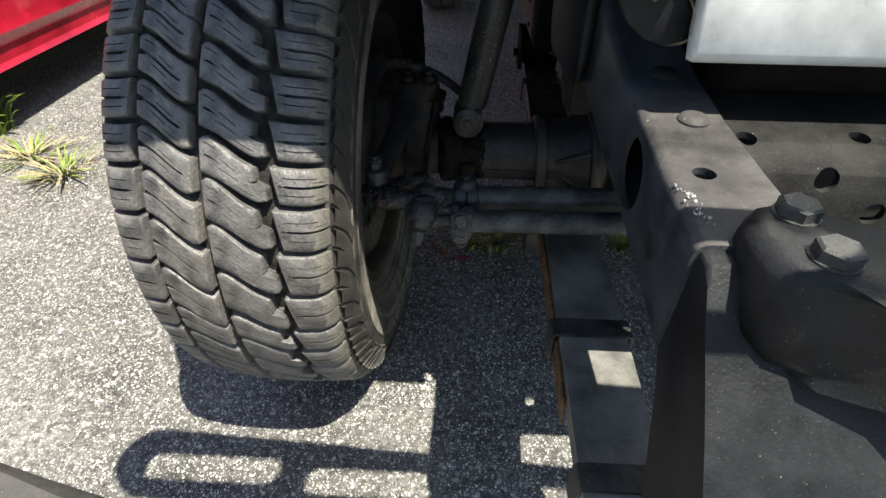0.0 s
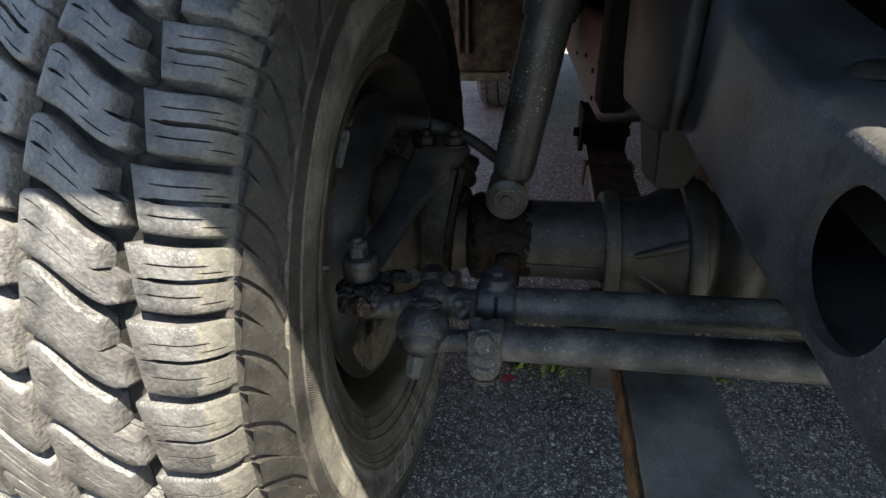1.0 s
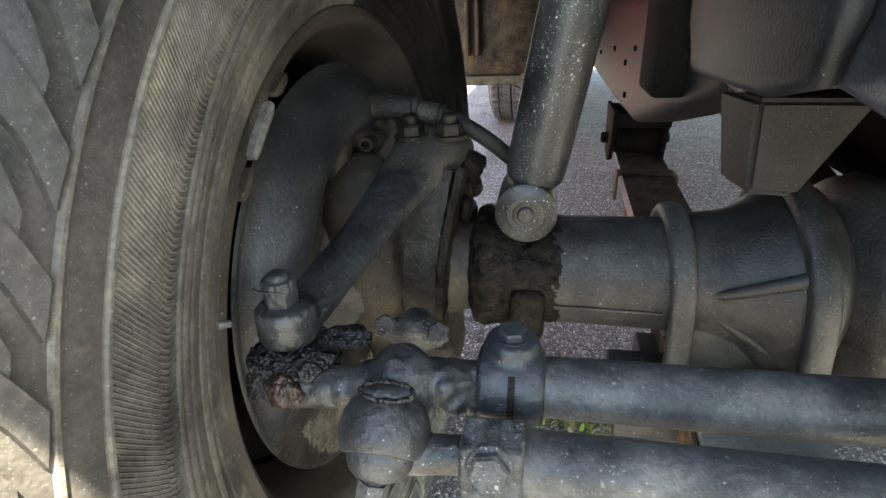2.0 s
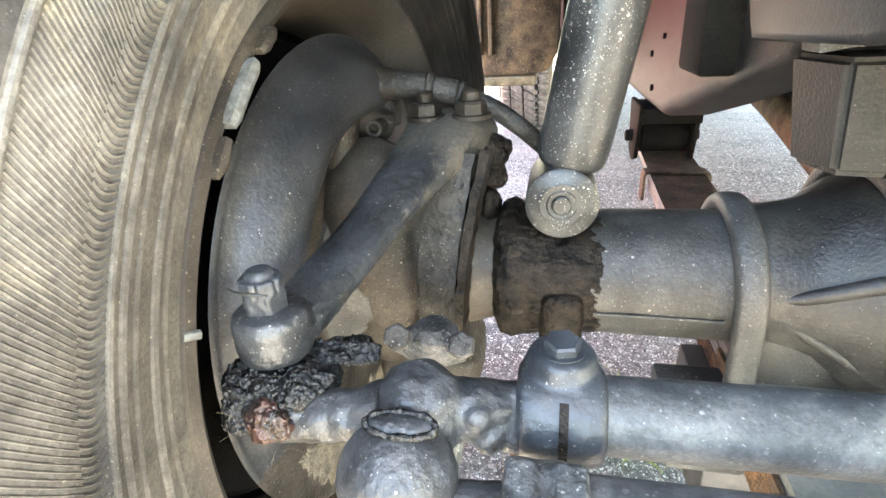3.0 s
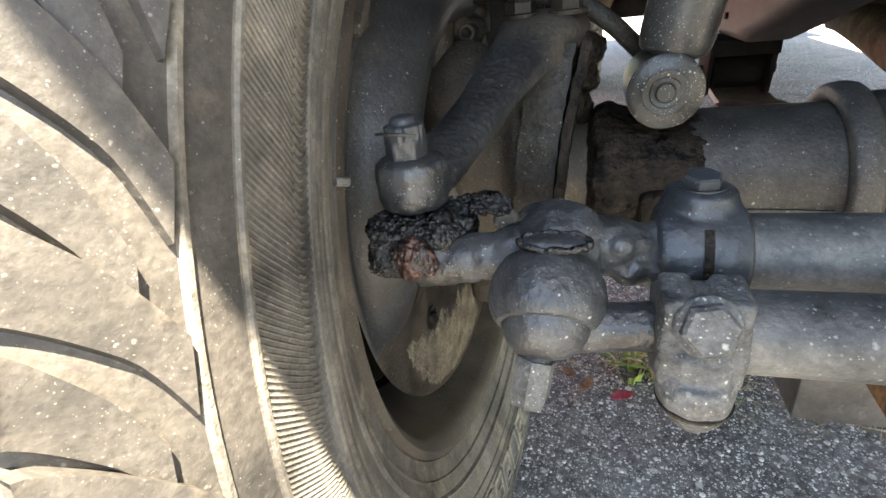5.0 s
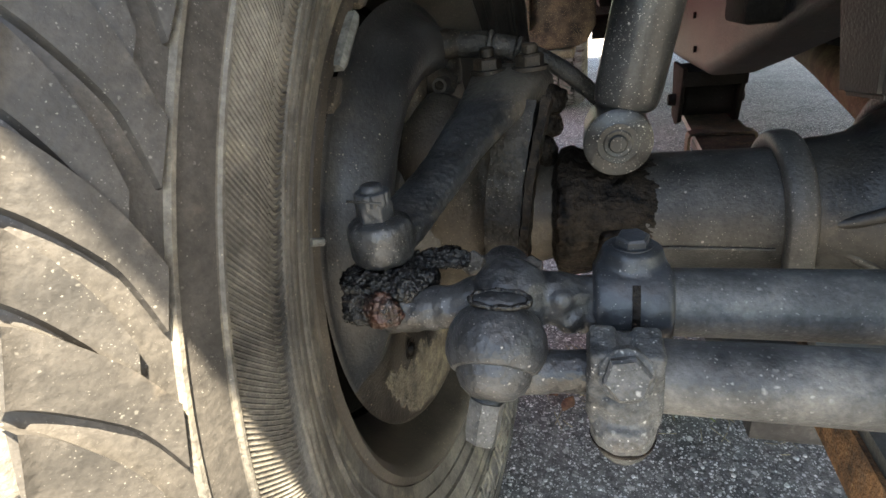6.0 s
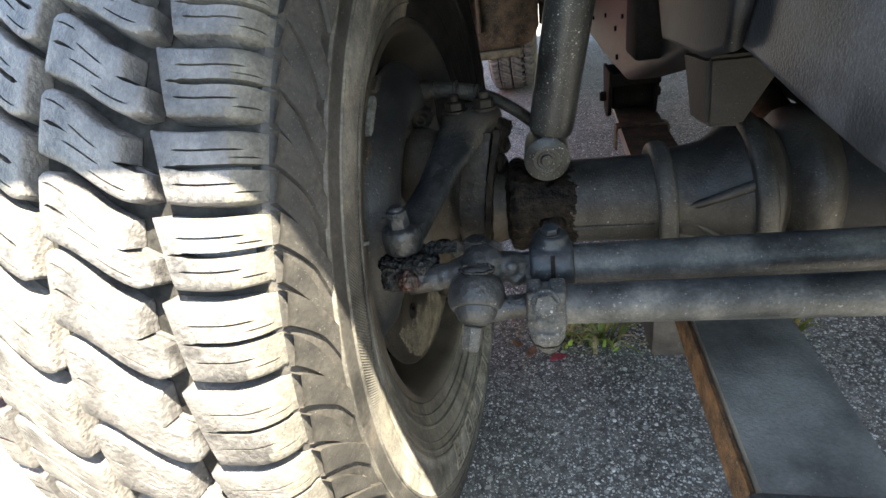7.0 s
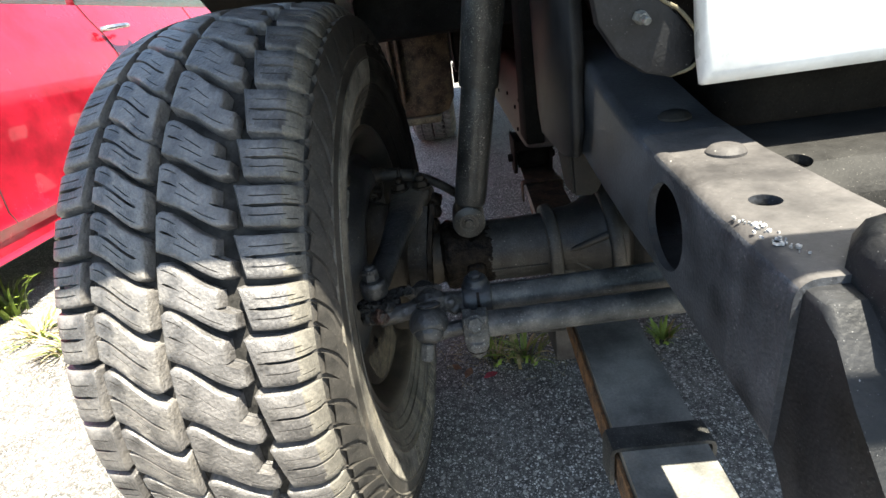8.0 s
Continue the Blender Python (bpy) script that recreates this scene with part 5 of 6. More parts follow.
bm = bmesh.new()
block(bm, (0.170, 0.80, 0.288), (0.222, 0.88, 0.322), 0.003, 2)
part("spring_pad", bm, IRON, spring)
bm = spring_clip(1.39)
for v in bm.verts:
    v.co.x += skew(1.39)
part("spring_clip", bm, BROWN, spring, "", 30)

# rear hanger of the front spring
bm = bmesh.new()
for x0 in (0.228, 0.322):
    prism(bm, [(1.47, 0.34), (1.50, 0.33), (1.54, 0.34), (1.56, 0.42), (1.56, 0.436), (1.45, 0.436), (1.45, 0.42)], x0, x0 + 0.008, "x", 0.002)
prism(bm, [(1.45, 0.405), (1.57, 0.405), (1.57, 0.43), (1.45, 0.43)], 0.23, 0.332, "x", 0.002)
hanger = part("spring_hanger", bm, UNDER, truck, "dark steel spring hanger under the frame", 35)
bm = bmesh.new()
solid(bm, [(0.215, 0.009), (0.219, 0.011), (0.338, 0.011), (0.342, 0.009)], 16, "x", (0, 1.505, 0.375))
part("hanger_bolt", bm, UNDER, hanger)
bm = bmesh.new()
solid(bm, [(0.242, 0.030), (0.320, 0.030)], 24, "x", (0, 1.505, 0.375))
part("spring_eye", bm, UNDER, hanger)

# ---- frame rail ----
RAIL_X0, RAIL_X1 = 0.238, 0.308
RAIL = [(0.335, 0.535, 0.635), (0.42, 0.540, 0.637), (0.50, 0.545, 0.641), (0.58, 0.551, 0.650), (0.66, 0.562, 0.668), (0.74, 0.575, 0.690), (0.82, 0.584, 0.708), (0.88, 0.575, 0.715), (0.93, 0.548, 0.715), (1.0, 0.528, 0.705), (1.06, 0.512, 0.695)]


def channel(rows, x0, x1, wall=0.006, round_r=0.020, closed_inner=False):
    """A channel rail: a web on the x0 side with flanges above and below."""
    b = bmesh.new()
    rings = []
    for y, zb, zt in rows:
        arc = [(1 - math.sin(a), 1 - math.cos(a)) for a in [math.pi / 2 * i / 5 for i in range(6)]]
        R = round_r
        q = [(x1, zt)] + [(x0 + R * a, zt - R * b) for a, b in arc] + [(x0 + R * b, zb + R * a) for a, b in arc] + [(x1, zb), (x1, zb + wall), (x0 + R, zb + wall), (x0 + wall, zb + R), (x0 + wall, zt - R), (x0 + R, zt - wall), (x1, zt - wall)]
        rings.append([b.verts.new((x, y, z)) for x, z in q])
    m = len(rings[0])
    for r, s in zip(rings, rings[1:]):
        for j in range(m):
            b.faces.new((r[j], r[(j + 1) % m], s[(j + 1) % m], s[j]))
    b.faces.new(rings[0])
    b.faces.new(rings[-1][::-1])
    return b


def cut(ob, cutters):
    """Cuts holes with boolean modifiers, applied to the mesh."""
    for c in cutters:
        md = ob.modifiers.new("hole", "BOOLEAN")
        md.operation, md.object, md.solver = "DIFFERENCE", c, "EXACT"
    dg = bpy.context.evaluated_depsgraph_get()
    dg.update()
    me = bpy.data.meshes.new_from_object(ob.evaluated_get(dg))
    old = ob.data
    ob.modifiers.clear()
    ob.data = me
    bpy.data.meshes.remove(old)
    for c in cutters:
        bpy.data.objects.remove(c)
    me.set_sharp_from_angle(angle=radians(40))


def cutter(profile, axis, centre, squash=None):
    b = bmesh.new()
    solid(b, profile, 40, axis, (0, 0, 0))
    if squash:
        bmesh.ops.transform(b, matrix=squash, verts=b.verts)
    bmesh.ops.transform(b, matrix=Matrix.Translation(centre), verts=b.verts)
    return part("hole", b, PAINT)


def lit_dusty_top(ob, back, material=LITDUST):
    """Dust on the upward faces ahead of a line, paler to carry their sunlit tone."""
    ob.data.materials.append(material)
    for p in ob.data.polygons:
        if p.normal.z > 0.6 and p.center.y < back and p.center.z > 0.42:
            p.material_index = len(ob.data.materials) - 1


fine_rows = []
for (y0, b0, t0), (y1, b1, t1) in zip(RAIL, RAIL[1:]):
    for k in range(3):
        w = k / 3
        fine_rows.append((y0 + (y1 - y0) * w, b0 + (b1 - b0) * w, t0 + (t1 - t0) * w))
fine_rows.append(RAIL[-1])
rail = part("frame_rail", channel(fine_rows, RAIL_X0, RAIL_X1, round_r=0.010), PAINT, truck, "weathered black frame rail with an oval hole", 40)
cut(rail, [cutter([(-0.05, 1), (0.02, 1)], "x", (RAIL_X0, 0.494, 0.592), Matrix.Diagonal((1, 0.036, 0.033, 1))),
           cutter([(-0.02, 0.0082), (0.02, 0.0082)], "z", (0.266, 0.419, 0.637))])
for v in rail.data.vertices:                # the web flares outward towards the front
    v.co.x += 0.05 * min(0.0, v.co.y - 0.51) * min(1.0, max(0.0, (0.300 - v.co.x) / 0.05))
rail.data.materials.append(PRIMER)
for p in rail.data.polygons:                # the coat turns faded brown behind the axle
    if p.center.y > 0.87:
        p.material_index = 1
# sunlit brightness of the flange painted in together with its dust
lit_dusty_top(rail, 0.56)
bm = bmesh.new()
solid(bm, [(0.0, 0.0135), (0.002, 0.0135), (0.0055, 0.0105), (0.007, 0.006)], 24, "z", (0.281, 0.502, 0.6405))
part("rivet", bm, LITDUST, rail, "domed steel rivet")
rng = random.Random(8)
for i in range(46):                         # scraped pale patches on the flange, in two ragged streaks
    c = (0.2415, 0.390) if i < 22 else (0.2425, 0.366)
    along = rng.gauss(0, 0.0055)
    x, y = c[0] + 0.35 * along + rng.gauss(0, 0.0016), c[1] - along + rng.gauss(0, 0.0018)
    bm = bmesh.new()
    r = rng.choice((0.0003, 0.0005, 0.0007, 0.0012))
    solid(bm, [(-0.001, 1.0), (0.00012, 0.9)], 11, "z", (0, 0, 0))
    wide = [rng.uniform(0.45, 1.5) for _ in range(11)]
    for v in bm.verts:
        k = r * wide[int((math.atan2(v.co.y, v.co.x) % 6.2832) / 6.2832 * 11 + 0.5) % 11]
        v.co = Vector((x + v.co.x * k, y + v.co.y * k * 1.5, 0.63705 + v.co.z))
    part("paint_chip", bm, CHIPPED, rail, smooth=0)
# twin rivet behind the sunlit line, so in the darker coat
bm = bmesh.new()
solid(bm, [(0.0, 0.0135), (0.002, 0.0135), (0.0055, 0.0105), (0.007, 0.006)], 24, "z", (0.278, 0.585, 0.650))
part("rivet", bm, CHANNEL, rail)
# rear length of the frame in faded brown
bm = channel([(1.06, 0.512, 0.695), (1.2, 0.475, 0.665), (1.35, 0.437, 0.63), (1.6, 0.432, 0.625), (4.6, 0.432, 0.625)], 0.240, 0.310)
rear_rail = part("frame_rail", bm, PRIMER, truck, "faded brown rear frame rail", 40)
for y, z, r in ((1.42, 0.47, 0.005), (1.45, 0.52, 0.005), (1.62, 0.53, 0.005), (1.9, 0.50, 0.005), (1.36, 0.55, 0.004), (1.22, 0.60, 0.006)):
    bm = bmesh.new()
    solid(bm, [(0.236, r), (0.241, r)], 12, "x", (0, y, z))
    part("hole_plug", bm, UNDER, rear_rail)
# bracket plates hanging off the rail behind the axle
bm = bmesh.new()
block(bm, (0.206, 1.02, 0.529), (0.242, 1.10, 0.95), 0.006, 2)
part("rail_bracket", bm, UNDER, rail, smooth=40)
# bump stop box, tapered downward
bm = bmesh.new()
lo = [bm.verts.new(p) for p in ((0.248, 0.848, 0.490), (0.280, 0.846, 0.4885), (0.284, 0.906, 0.482), (0.249, 0.910, 0.483))]
hi = [bm.verts.new(p) for p in ((0.246, 0.856, 0.556), (0.318, 0.850, 0.556), (0.322, 0.910, 0.556), (0.236, 0.912, 0.556))]
bm.faces.new(lo)
bm.faces.new(hi[::-1])
for j in range(4):
    bm.faces.new((lo[j], hi[j], hi[(j + 1) % 4], lo[(j + 1) % 4]))
bmesh.ops.bevel(bm, geom=bm.edges[:], offset=0.004, segments=3, affect="EDGES")
part("bump_stop_box", bm, BOXPAINT, rail, "brown-black bump stop bracket under the rail", 40)
# tower plate on the outside of the rail above the axle, with a folded front edge
bm = bmesh.new()
prism(bm, [(0.728, 0.612), (0.740, 0.580), (0.80, 0.566), (0.955, 0.562), (0.985, 0.60), (1.06, 1.0), (0.80, 1.0), (0.745, 0.80), (0.728, 0.70)], 0.223, 0.2372, "x", 0.006)
part("tower_plate", bm, BLACK, rail, "weathered black plate bolted to the rail", 50)
bm = bmesh.new()
sweep(bm, smooth_path([(0.238, 0.892, 0.560), (0.262, 0.890, 0.563), (0.30, 0.889, 0.562), (0.35, 0.888, 0.566)], 5), [(-0.012, -0.002), (0.020, -0.002), (0.020, 0.0035), (-0.012, 0.0035)])
part("bent_flange", bm, PALEIRON, rail)
# ochre pipe crossing behind the bump stop
bm = bmesh.new()
tube(bm, smooth_path([(0.455, 1.75, 0.474), (0.446, 1.5, 0.450), (0.432, 1.3, 0.425), (0.416, 1.1, 0.398), (0.41, 1.0, 0.385)], 6), 0.036, 28)
part("cross_tube", bm, OCHRE, truck, "ochre rusted torque tube", 60)
# the rail's front horn, bent down to the spring
bm = bmesh.new()
prism(bm, [(0.345, 0.631), (0.322, 0.631), (0.312, 0.620), (0.297, 0.600), (0.276, 0.578), (0.253, 0.553), (0.228, 0.523), (0.165, 0.455), (0.15, 0.30), (0.235, 0.34), (0.275, 0.43), (0.315, 0.515), (0.345, 0.541)], 0.2330, 0.400, "x", 0.004)
part("rail_horn", bm, BLACK, rail, "black rail horn bent down to the spring eye", 40)
# folded nose that closes the end of the channel
bm = bmesh.new()
prism(bm, [(0.40, 0.6325), (0.350, 0.6325), (0.336, 0.6295), (0.327, 0.620), (0.324, 0.60), (0.324, 0.545), (0.40, 0.545)], 0.2375, 0.306, "x", 0.003)
part("rail_nose", bm, BLACK, rail, "folded end of the frame rail", 50)

# ---- front crossmember ----
bm = bmesh.new()
sect = [(0.60, 0.632), (0.525, 0.637), (0.495, 0.6365), (0.480, 0.634), (0.468, 0.627), (0.460, 0.616), (0.456, 0.600), (0.452, 0.545), (0.446, 0.535), (0.458, 0.535), (0.462, 0.600), (0.466, 0.613), (0.473, 0.622), (0.483, 0.628), (0.500, 0.631), (0.525, 0.631), (0.60, 0.626)]
prism(bm, sect, 0.298, 1.15, "x")
cross = part("crossmember", bm, CHANNEL, truck, "dusty black front crossmember with punched holes", 40)
cut(cross, [cutter([(-0.03, 0.0085), (0.03, 0.0085)], "z", (0.322, 0.485, 0.637)), cutter([(-0.03, 0.0085), (0.03, 0.0085)], "z", (0.418, 0.490, 0.637)),
            cutter([(-0.03, 0.010), (0.03, 0.010)], "y", (0.386, 0.458, 0.611)), cutter([(-0.03, 0.010), (0.03, 0.010)], "y", (0.436, 0.458, 0.582))])
# tow hook bracket with two bolts
bm = bmesh.new()
prism(bm, [(0.250, 0.322), (0.253, 0.341), (0.265, 0.356), (0.284, 0.362), (0.302, 0.354), (0.335, 0.325), (0.43, 0.255), (0.43, 0.180), (0.379, 0.216), (0.335, 0.249), (0.294, 0.277), (0.268, 0.279), (0.254, 0.297)], 0.585, 0.655, "z", 0.012)
hook = part("tow_bracket", bm, BLACK, truck, "black tow bracket bolted to the rail", 65)
for c in ((0.284, 0.342, 0.6545), (0.2845, 0.301, 0.6545)):
    bm = bmesh.new()
    solid(bm, [(0.0, 0.0135), (0.0018, 0.0135)], 24, "z", c)
    hexagon(bm, (c[0], c[1], c[2] + 0.002), (0, 0, 1), 0.0125, 0.008, 0.3)
    part("hook_bolt", bm, IRON, hook, "large hex bolt")

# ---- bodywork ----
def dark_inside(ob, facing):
    """Near-black material on the hidden side of a painted panel, cutting bounced light."""
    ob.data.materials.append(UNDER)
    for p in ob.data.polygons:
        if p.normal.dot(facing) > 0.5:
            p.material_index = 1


bm = bmesh.new()
prism(bm, [(0.514, 0.688), (0.504, 0.690), (0.499, 0.699), (0.520, 0.80), (0.556, 0.93), (0.612, 1.10), (0.63, 1.10), (0.576, 0.93), (0.540, 0.80), (0.524, 0.71)], 0.262, 1.30, "x", 0.004)
front = part("front_panel", bm, WHITE, truck, "white painted lower front body panel", 50)
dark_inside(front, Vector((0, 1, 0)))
bm = bmesh.new()
tube(bm, smooth_path([(0.250, 0.532, 0.6945), (0.263, 0.526, 0.699), (0.2685, 0.524, 0.709), (0.264, 0.524, 0.723), (0.252, 0.526, 0.7385), (0.238, 0.528, 0.749), (0.222, 0.53, 0.775)], 5), 0.0013, 8)
part("panel_lip", bm, OCHRE, front, "rusty folded lip")
bm = bmesh.new()
prism(bm, [(0.186, 0.80), (0.198, 0.736), (0.214, 0.712), (0.232, 0.699), (0.250, 0.694), (0.263, 0.699), (0.268, 0.709), (0.264, 0.722), (0.252, 0.737), (0.238, 0.748), (0.222, 0.775), (0.215, 0.83)], 0.528, 0.540, "y", 0.002)
part("inner_bracket", bm, BLACK, front, "black bracket plate behind the panel edge", 40)
bm = bmesh.new()
hexagon(bm, (0.2255, 0.528, 0.7375), (0.1, -1, -0.15), 0.0045, 0.009, 0.2)
rod(bm, (0.2260, 0.524, 0.737), (0.2265, 0.512, 0.7345), 0.0028, 12, 0.0008)
part("bracket_bolt", bm, WEIGHT, front, "pale corroded bolt")
# unseen fender from the panel outward, its lip over the wheel shading it
bm = bmesh.new()
rows = []
for x, z in ((0.27, 0.80), (0.20, 0.90), (0.08, 0.97), (-0.08, 1.0), (-0.13, 1.0), (-0.155, 1.0)):
    # edge runs along the sun's slope to place the tyre's shadow line
    y = 0.678 - 0.25 * z + (0.03 if x < -0.14 else 0)
    rows.append([bm.verts.new((x, y, z)), bm.verts.new((x, y - 0.02, z + 0.10)), bm.verts.new((x, y + 0.02, z + 0.30)), bm.verts.new((x, y + 0.35, z + 0.34)), bm.verts.new((x, 1.5, z + 0.34)), bm.verts.new((x, 1.5, z + 0.30)), bm.verts.new((x, y + 0.02, z + 0.02))])
for r, s in zip(rows, rows[1:]):
    for j in range(7):
        bm.faces.new((r[j], r[(j + 1) % 7], s[(j + 1) % 7], s[j]))
bm.faces.new(rows[0])
bm.faces.new(rows[-1][::-1])
fender = part("fender", bm, WHITE, truck, "white front fender over the wheel", 40)
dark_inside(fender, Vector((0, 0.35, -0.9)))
# unseen rear fender half behind the wheel, added to block sky light
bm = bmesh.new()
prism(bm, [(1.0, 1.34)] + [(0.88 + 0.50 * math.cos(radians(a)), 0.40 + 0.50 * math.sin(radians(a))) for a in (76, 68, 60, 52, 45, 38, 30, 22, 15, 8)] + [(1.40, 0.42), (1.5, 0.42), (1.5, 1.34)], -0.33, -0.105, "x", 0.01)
added_fender = part("fender", bm, WHITE, truck, "unseen white fender behind the front wheel, added to block sky", 40)
dark_inside(added_fender, Vector((0, -0.8, -0.6)))
# unseen slotted bumper step ahead of the panel, shaped to cast ground shadow
def step_plate():
    b = bmesh.new()
    arc = [(-0.128 - 0.062 * math.sin(math.pi * i / 12), 0.253 + 0.058 * math.cos(math.pi * i / 12)) for i in range(13)]
    prism(b, [(1.45, 0.236)] + arc + [(1.45, 0.190)], 0.962, 0.988, "z")
    return b


def slot(x0, x1):
    b = bmesh.new()
    yc, r = 0.246 - 0.048 * max(0, (x0 + x1) / 2), 0.024
    pts = [(x1 - r + r * math.sin(a), yc + r * math.cos(a)) for a in [math.pi * i / 8 for i in range(9)]]
    pts += [(x0 + r - r * math.sin(a), yc - r * math.cos(a)) for a in [math.pi * i / 8 for i in range(9)]]
    prism(b, pts, 0.9, 1.05, "z")
    return part("slot", b, CHANNEL)


step_top = part("bumper_step", step_plate(), CHANNEL, truck, "unseen slotted bumper step that casts the ground shadow", 40)
cut(step_top, [slot(-0.142, 0.092)] + [slot(0.132 + 0.30 * k, 0.395 + 0.30 * k) for k in range(4)])
bm = bmesh.new()
for x in (0.62, 1.05):
    block(bm, (x, 0.20, 0.968), (x + 0.03, 0.46, 0.987), 0.003, 1)
part("step_stay", bm, CHANNEL, step_top)
# rounded end of the front bumper
bm = bmesh.new()
prism(bm, [(-0.02, 0.1735), (-0.20, 0.212), (-0.38, 0.262), (-0.42, 0.24), (-0.42, 0.16), (-0.02, 0.07)], 0.44, 0.60, "z", 0.012)
part("bumper_end", bm, LITDUST, truck, "dull grey bumper end", 40)
# unseen blocks for cab floor and engine, added to shut out light overhead
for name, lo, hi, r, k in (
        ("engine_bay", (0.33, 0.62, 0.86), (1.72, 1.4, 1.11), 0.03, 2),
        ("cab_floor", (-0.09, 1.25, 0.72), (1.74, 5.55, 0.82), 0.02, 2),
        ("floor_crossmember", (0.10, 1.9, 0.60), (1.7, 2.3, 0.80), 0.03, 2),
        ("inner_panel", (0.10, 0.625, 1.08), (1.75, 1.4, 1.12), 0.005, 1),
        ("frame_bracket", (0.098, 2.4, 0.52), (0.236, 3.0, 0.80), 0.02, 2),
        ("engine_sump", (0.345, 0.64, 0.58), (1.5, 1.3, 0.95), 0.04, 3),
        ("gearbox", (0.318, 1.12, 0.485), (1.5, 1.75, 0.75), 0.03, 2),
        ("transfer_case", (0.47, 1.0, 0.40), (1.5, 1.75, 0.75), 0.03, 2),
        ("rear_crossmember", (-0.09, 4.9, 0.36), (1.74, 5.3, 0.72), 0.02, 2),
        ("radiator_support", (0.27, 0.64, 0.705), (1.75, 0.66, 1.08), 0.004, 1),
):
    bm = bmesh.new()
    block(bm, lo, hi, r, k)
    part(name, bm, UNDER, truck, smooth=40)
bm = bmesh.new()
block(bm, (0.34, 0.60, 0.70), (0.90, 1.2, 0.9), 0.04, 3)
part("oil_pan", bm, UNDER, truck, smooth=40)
# unseen white upper body, added to close the truck: hood, cab and bed
bm = bmesh.new()
prism(bm, [(0.625, 1.122), (0.615, 1.16), (0.645, 1.21), (0.80, 1.25), (1.66, 1.30), (1.66, 1.122)], 0.0, 1.75, "x", 0.02)
part("hood", bm, WHITE, truck, "white painted hood", 40)
bm = bmesh.new()
prism(bm, [(1.50, 0.822), (1.50, 1.28), (1.70, 1.31), (2.08, 1.60), (3.1, 1.60), (3.26, 1.28), (3.26, 0.822)], -0.10, 1.75, "x", 0.02)
cab = part("cab", bm, WHITE, truck, "white painted cab with dark windows", 40)
for x0, x1 in ((-0.1025, -0.098), (1.748, 1.7525)):
    for poly in ([(1.86, 1.30), (2.10, 1.54), (2.50, 1.55), (2.50, 1.28)], [(2.56, 1.28), (2.56, 1.55), (3.04, 1.55), (3.14, 1.28)]):
        bm = bmesh.new()
        prism(bm, poly, x0, x1, "x")
        part("side_window", bm, BLACKTRIM, cab)
bm = bmesh.new()
prism(bm, [(1.745, 1.352), (2.04, 1.577), (2.045, 1.570), (1.75, 1.345)], 0.02, 1.63, "x")
part("windscreen", bm, BLACKTRIM, cab)
bm = bmesh.new()
block(bm, (-0.10, 3.30, 0.822), (-0.05, 5.6, 1.30), 0.015, 2)
block(bm, (1.70, 3.30, 0.822), (1.75, 5.6, 1.30), 0.015, 2)
block(bm, (-0.049, 3.30, 0.822), (1.699, 3.34, 1.30), 0.01, 2)
block(bm, (-0.049, 5.56, 0.822), (1.699, 5.6, 1.30), 0.01, 2)
block(bm, (-0.049, 3.341, 0.822), (1.699, 5.559, 0.86), 0.002, 1)
part("bed", bm, WHITE, truck, "white painted pickup bed", 40)
# step box behind the wheel
bm = bmesh.new()
prism(bm, [(-0.175, 1.2), (-0.17, 0.72), (-0.128, 0.462), (-0.112, 0.447), (0.03, 0.448), (0.066, 0.460), (0.088, 0.50), (0.094, 1.2)], 1.90, 2.35, "y", 0.006)
step = part("fuel_tank", bm, BROWN, truck, "rusty brown tank behind the front wheel", 40)
bm = bmesh.new()
for x in (-0.112, -0.085):
    block(bm, (x, 1.88, 0.50), (x + 0.012, 1.90, 1.1), 0.003, 1)
part("tank_rib", bm, BROWN, step)
bm = bmesh.new()
block(bm, (-0.125, 1.885, 0.424), (0.035, 2.3, 0.447), 0.004, 1)
part("tank_strap", bm, OCHRE, step)

# rear wheel
REAR = pose(-0.075, 3.56, 0.400, 0, 0, 0)
rear = part("rear_tyre", tyre_carcass(), SIDEWALL, truck, "dusty all-terrain rear tyre", 50, REAR)
rear.data.materials.append(GROOVE)
for p in rear.data.polygons:
    if abs(p.center.x) < 0.127 and math.hypot(p.center.y, p.center.z) > 0.355:
        p.material_index = 1
stud_tyre(rear, BLOCKS, "tread_block", lambda a: math.cos(a) > -0.2)
bm = bmesh.new()
solid(bm, [(0.09, 0.06), (0.8, 0.06), (0.85, 0.15), (1.0, 0.15), (1.05, 0.06), (1.7, 0.06)], 24, "x", (0, 3.56, 0.40))
part("rear_axle", bm, UNDER, truck)

# unseen far tyre and sill, added to darken the underside from that side
FAR = pose(1.52, 0.88, 0.400, 0, 0, 177)
part("far_tyre", tyre_carcass(), GROOVE, truck, "unseen far front tyre, added to block light", 50, FAR)
bm = bmesh.new()
block(bm, (1.68, 1.45, 0.42), (1.75, 3.0, 0.9), 0.02, 2)
block(bm, (1.66, 0.45, 0.75), (1.75, 1.5, 1.1), 0.02, 2)
part("far_sill", bm, WHITE, truck, "unseen white lower bodyside, added to block light")


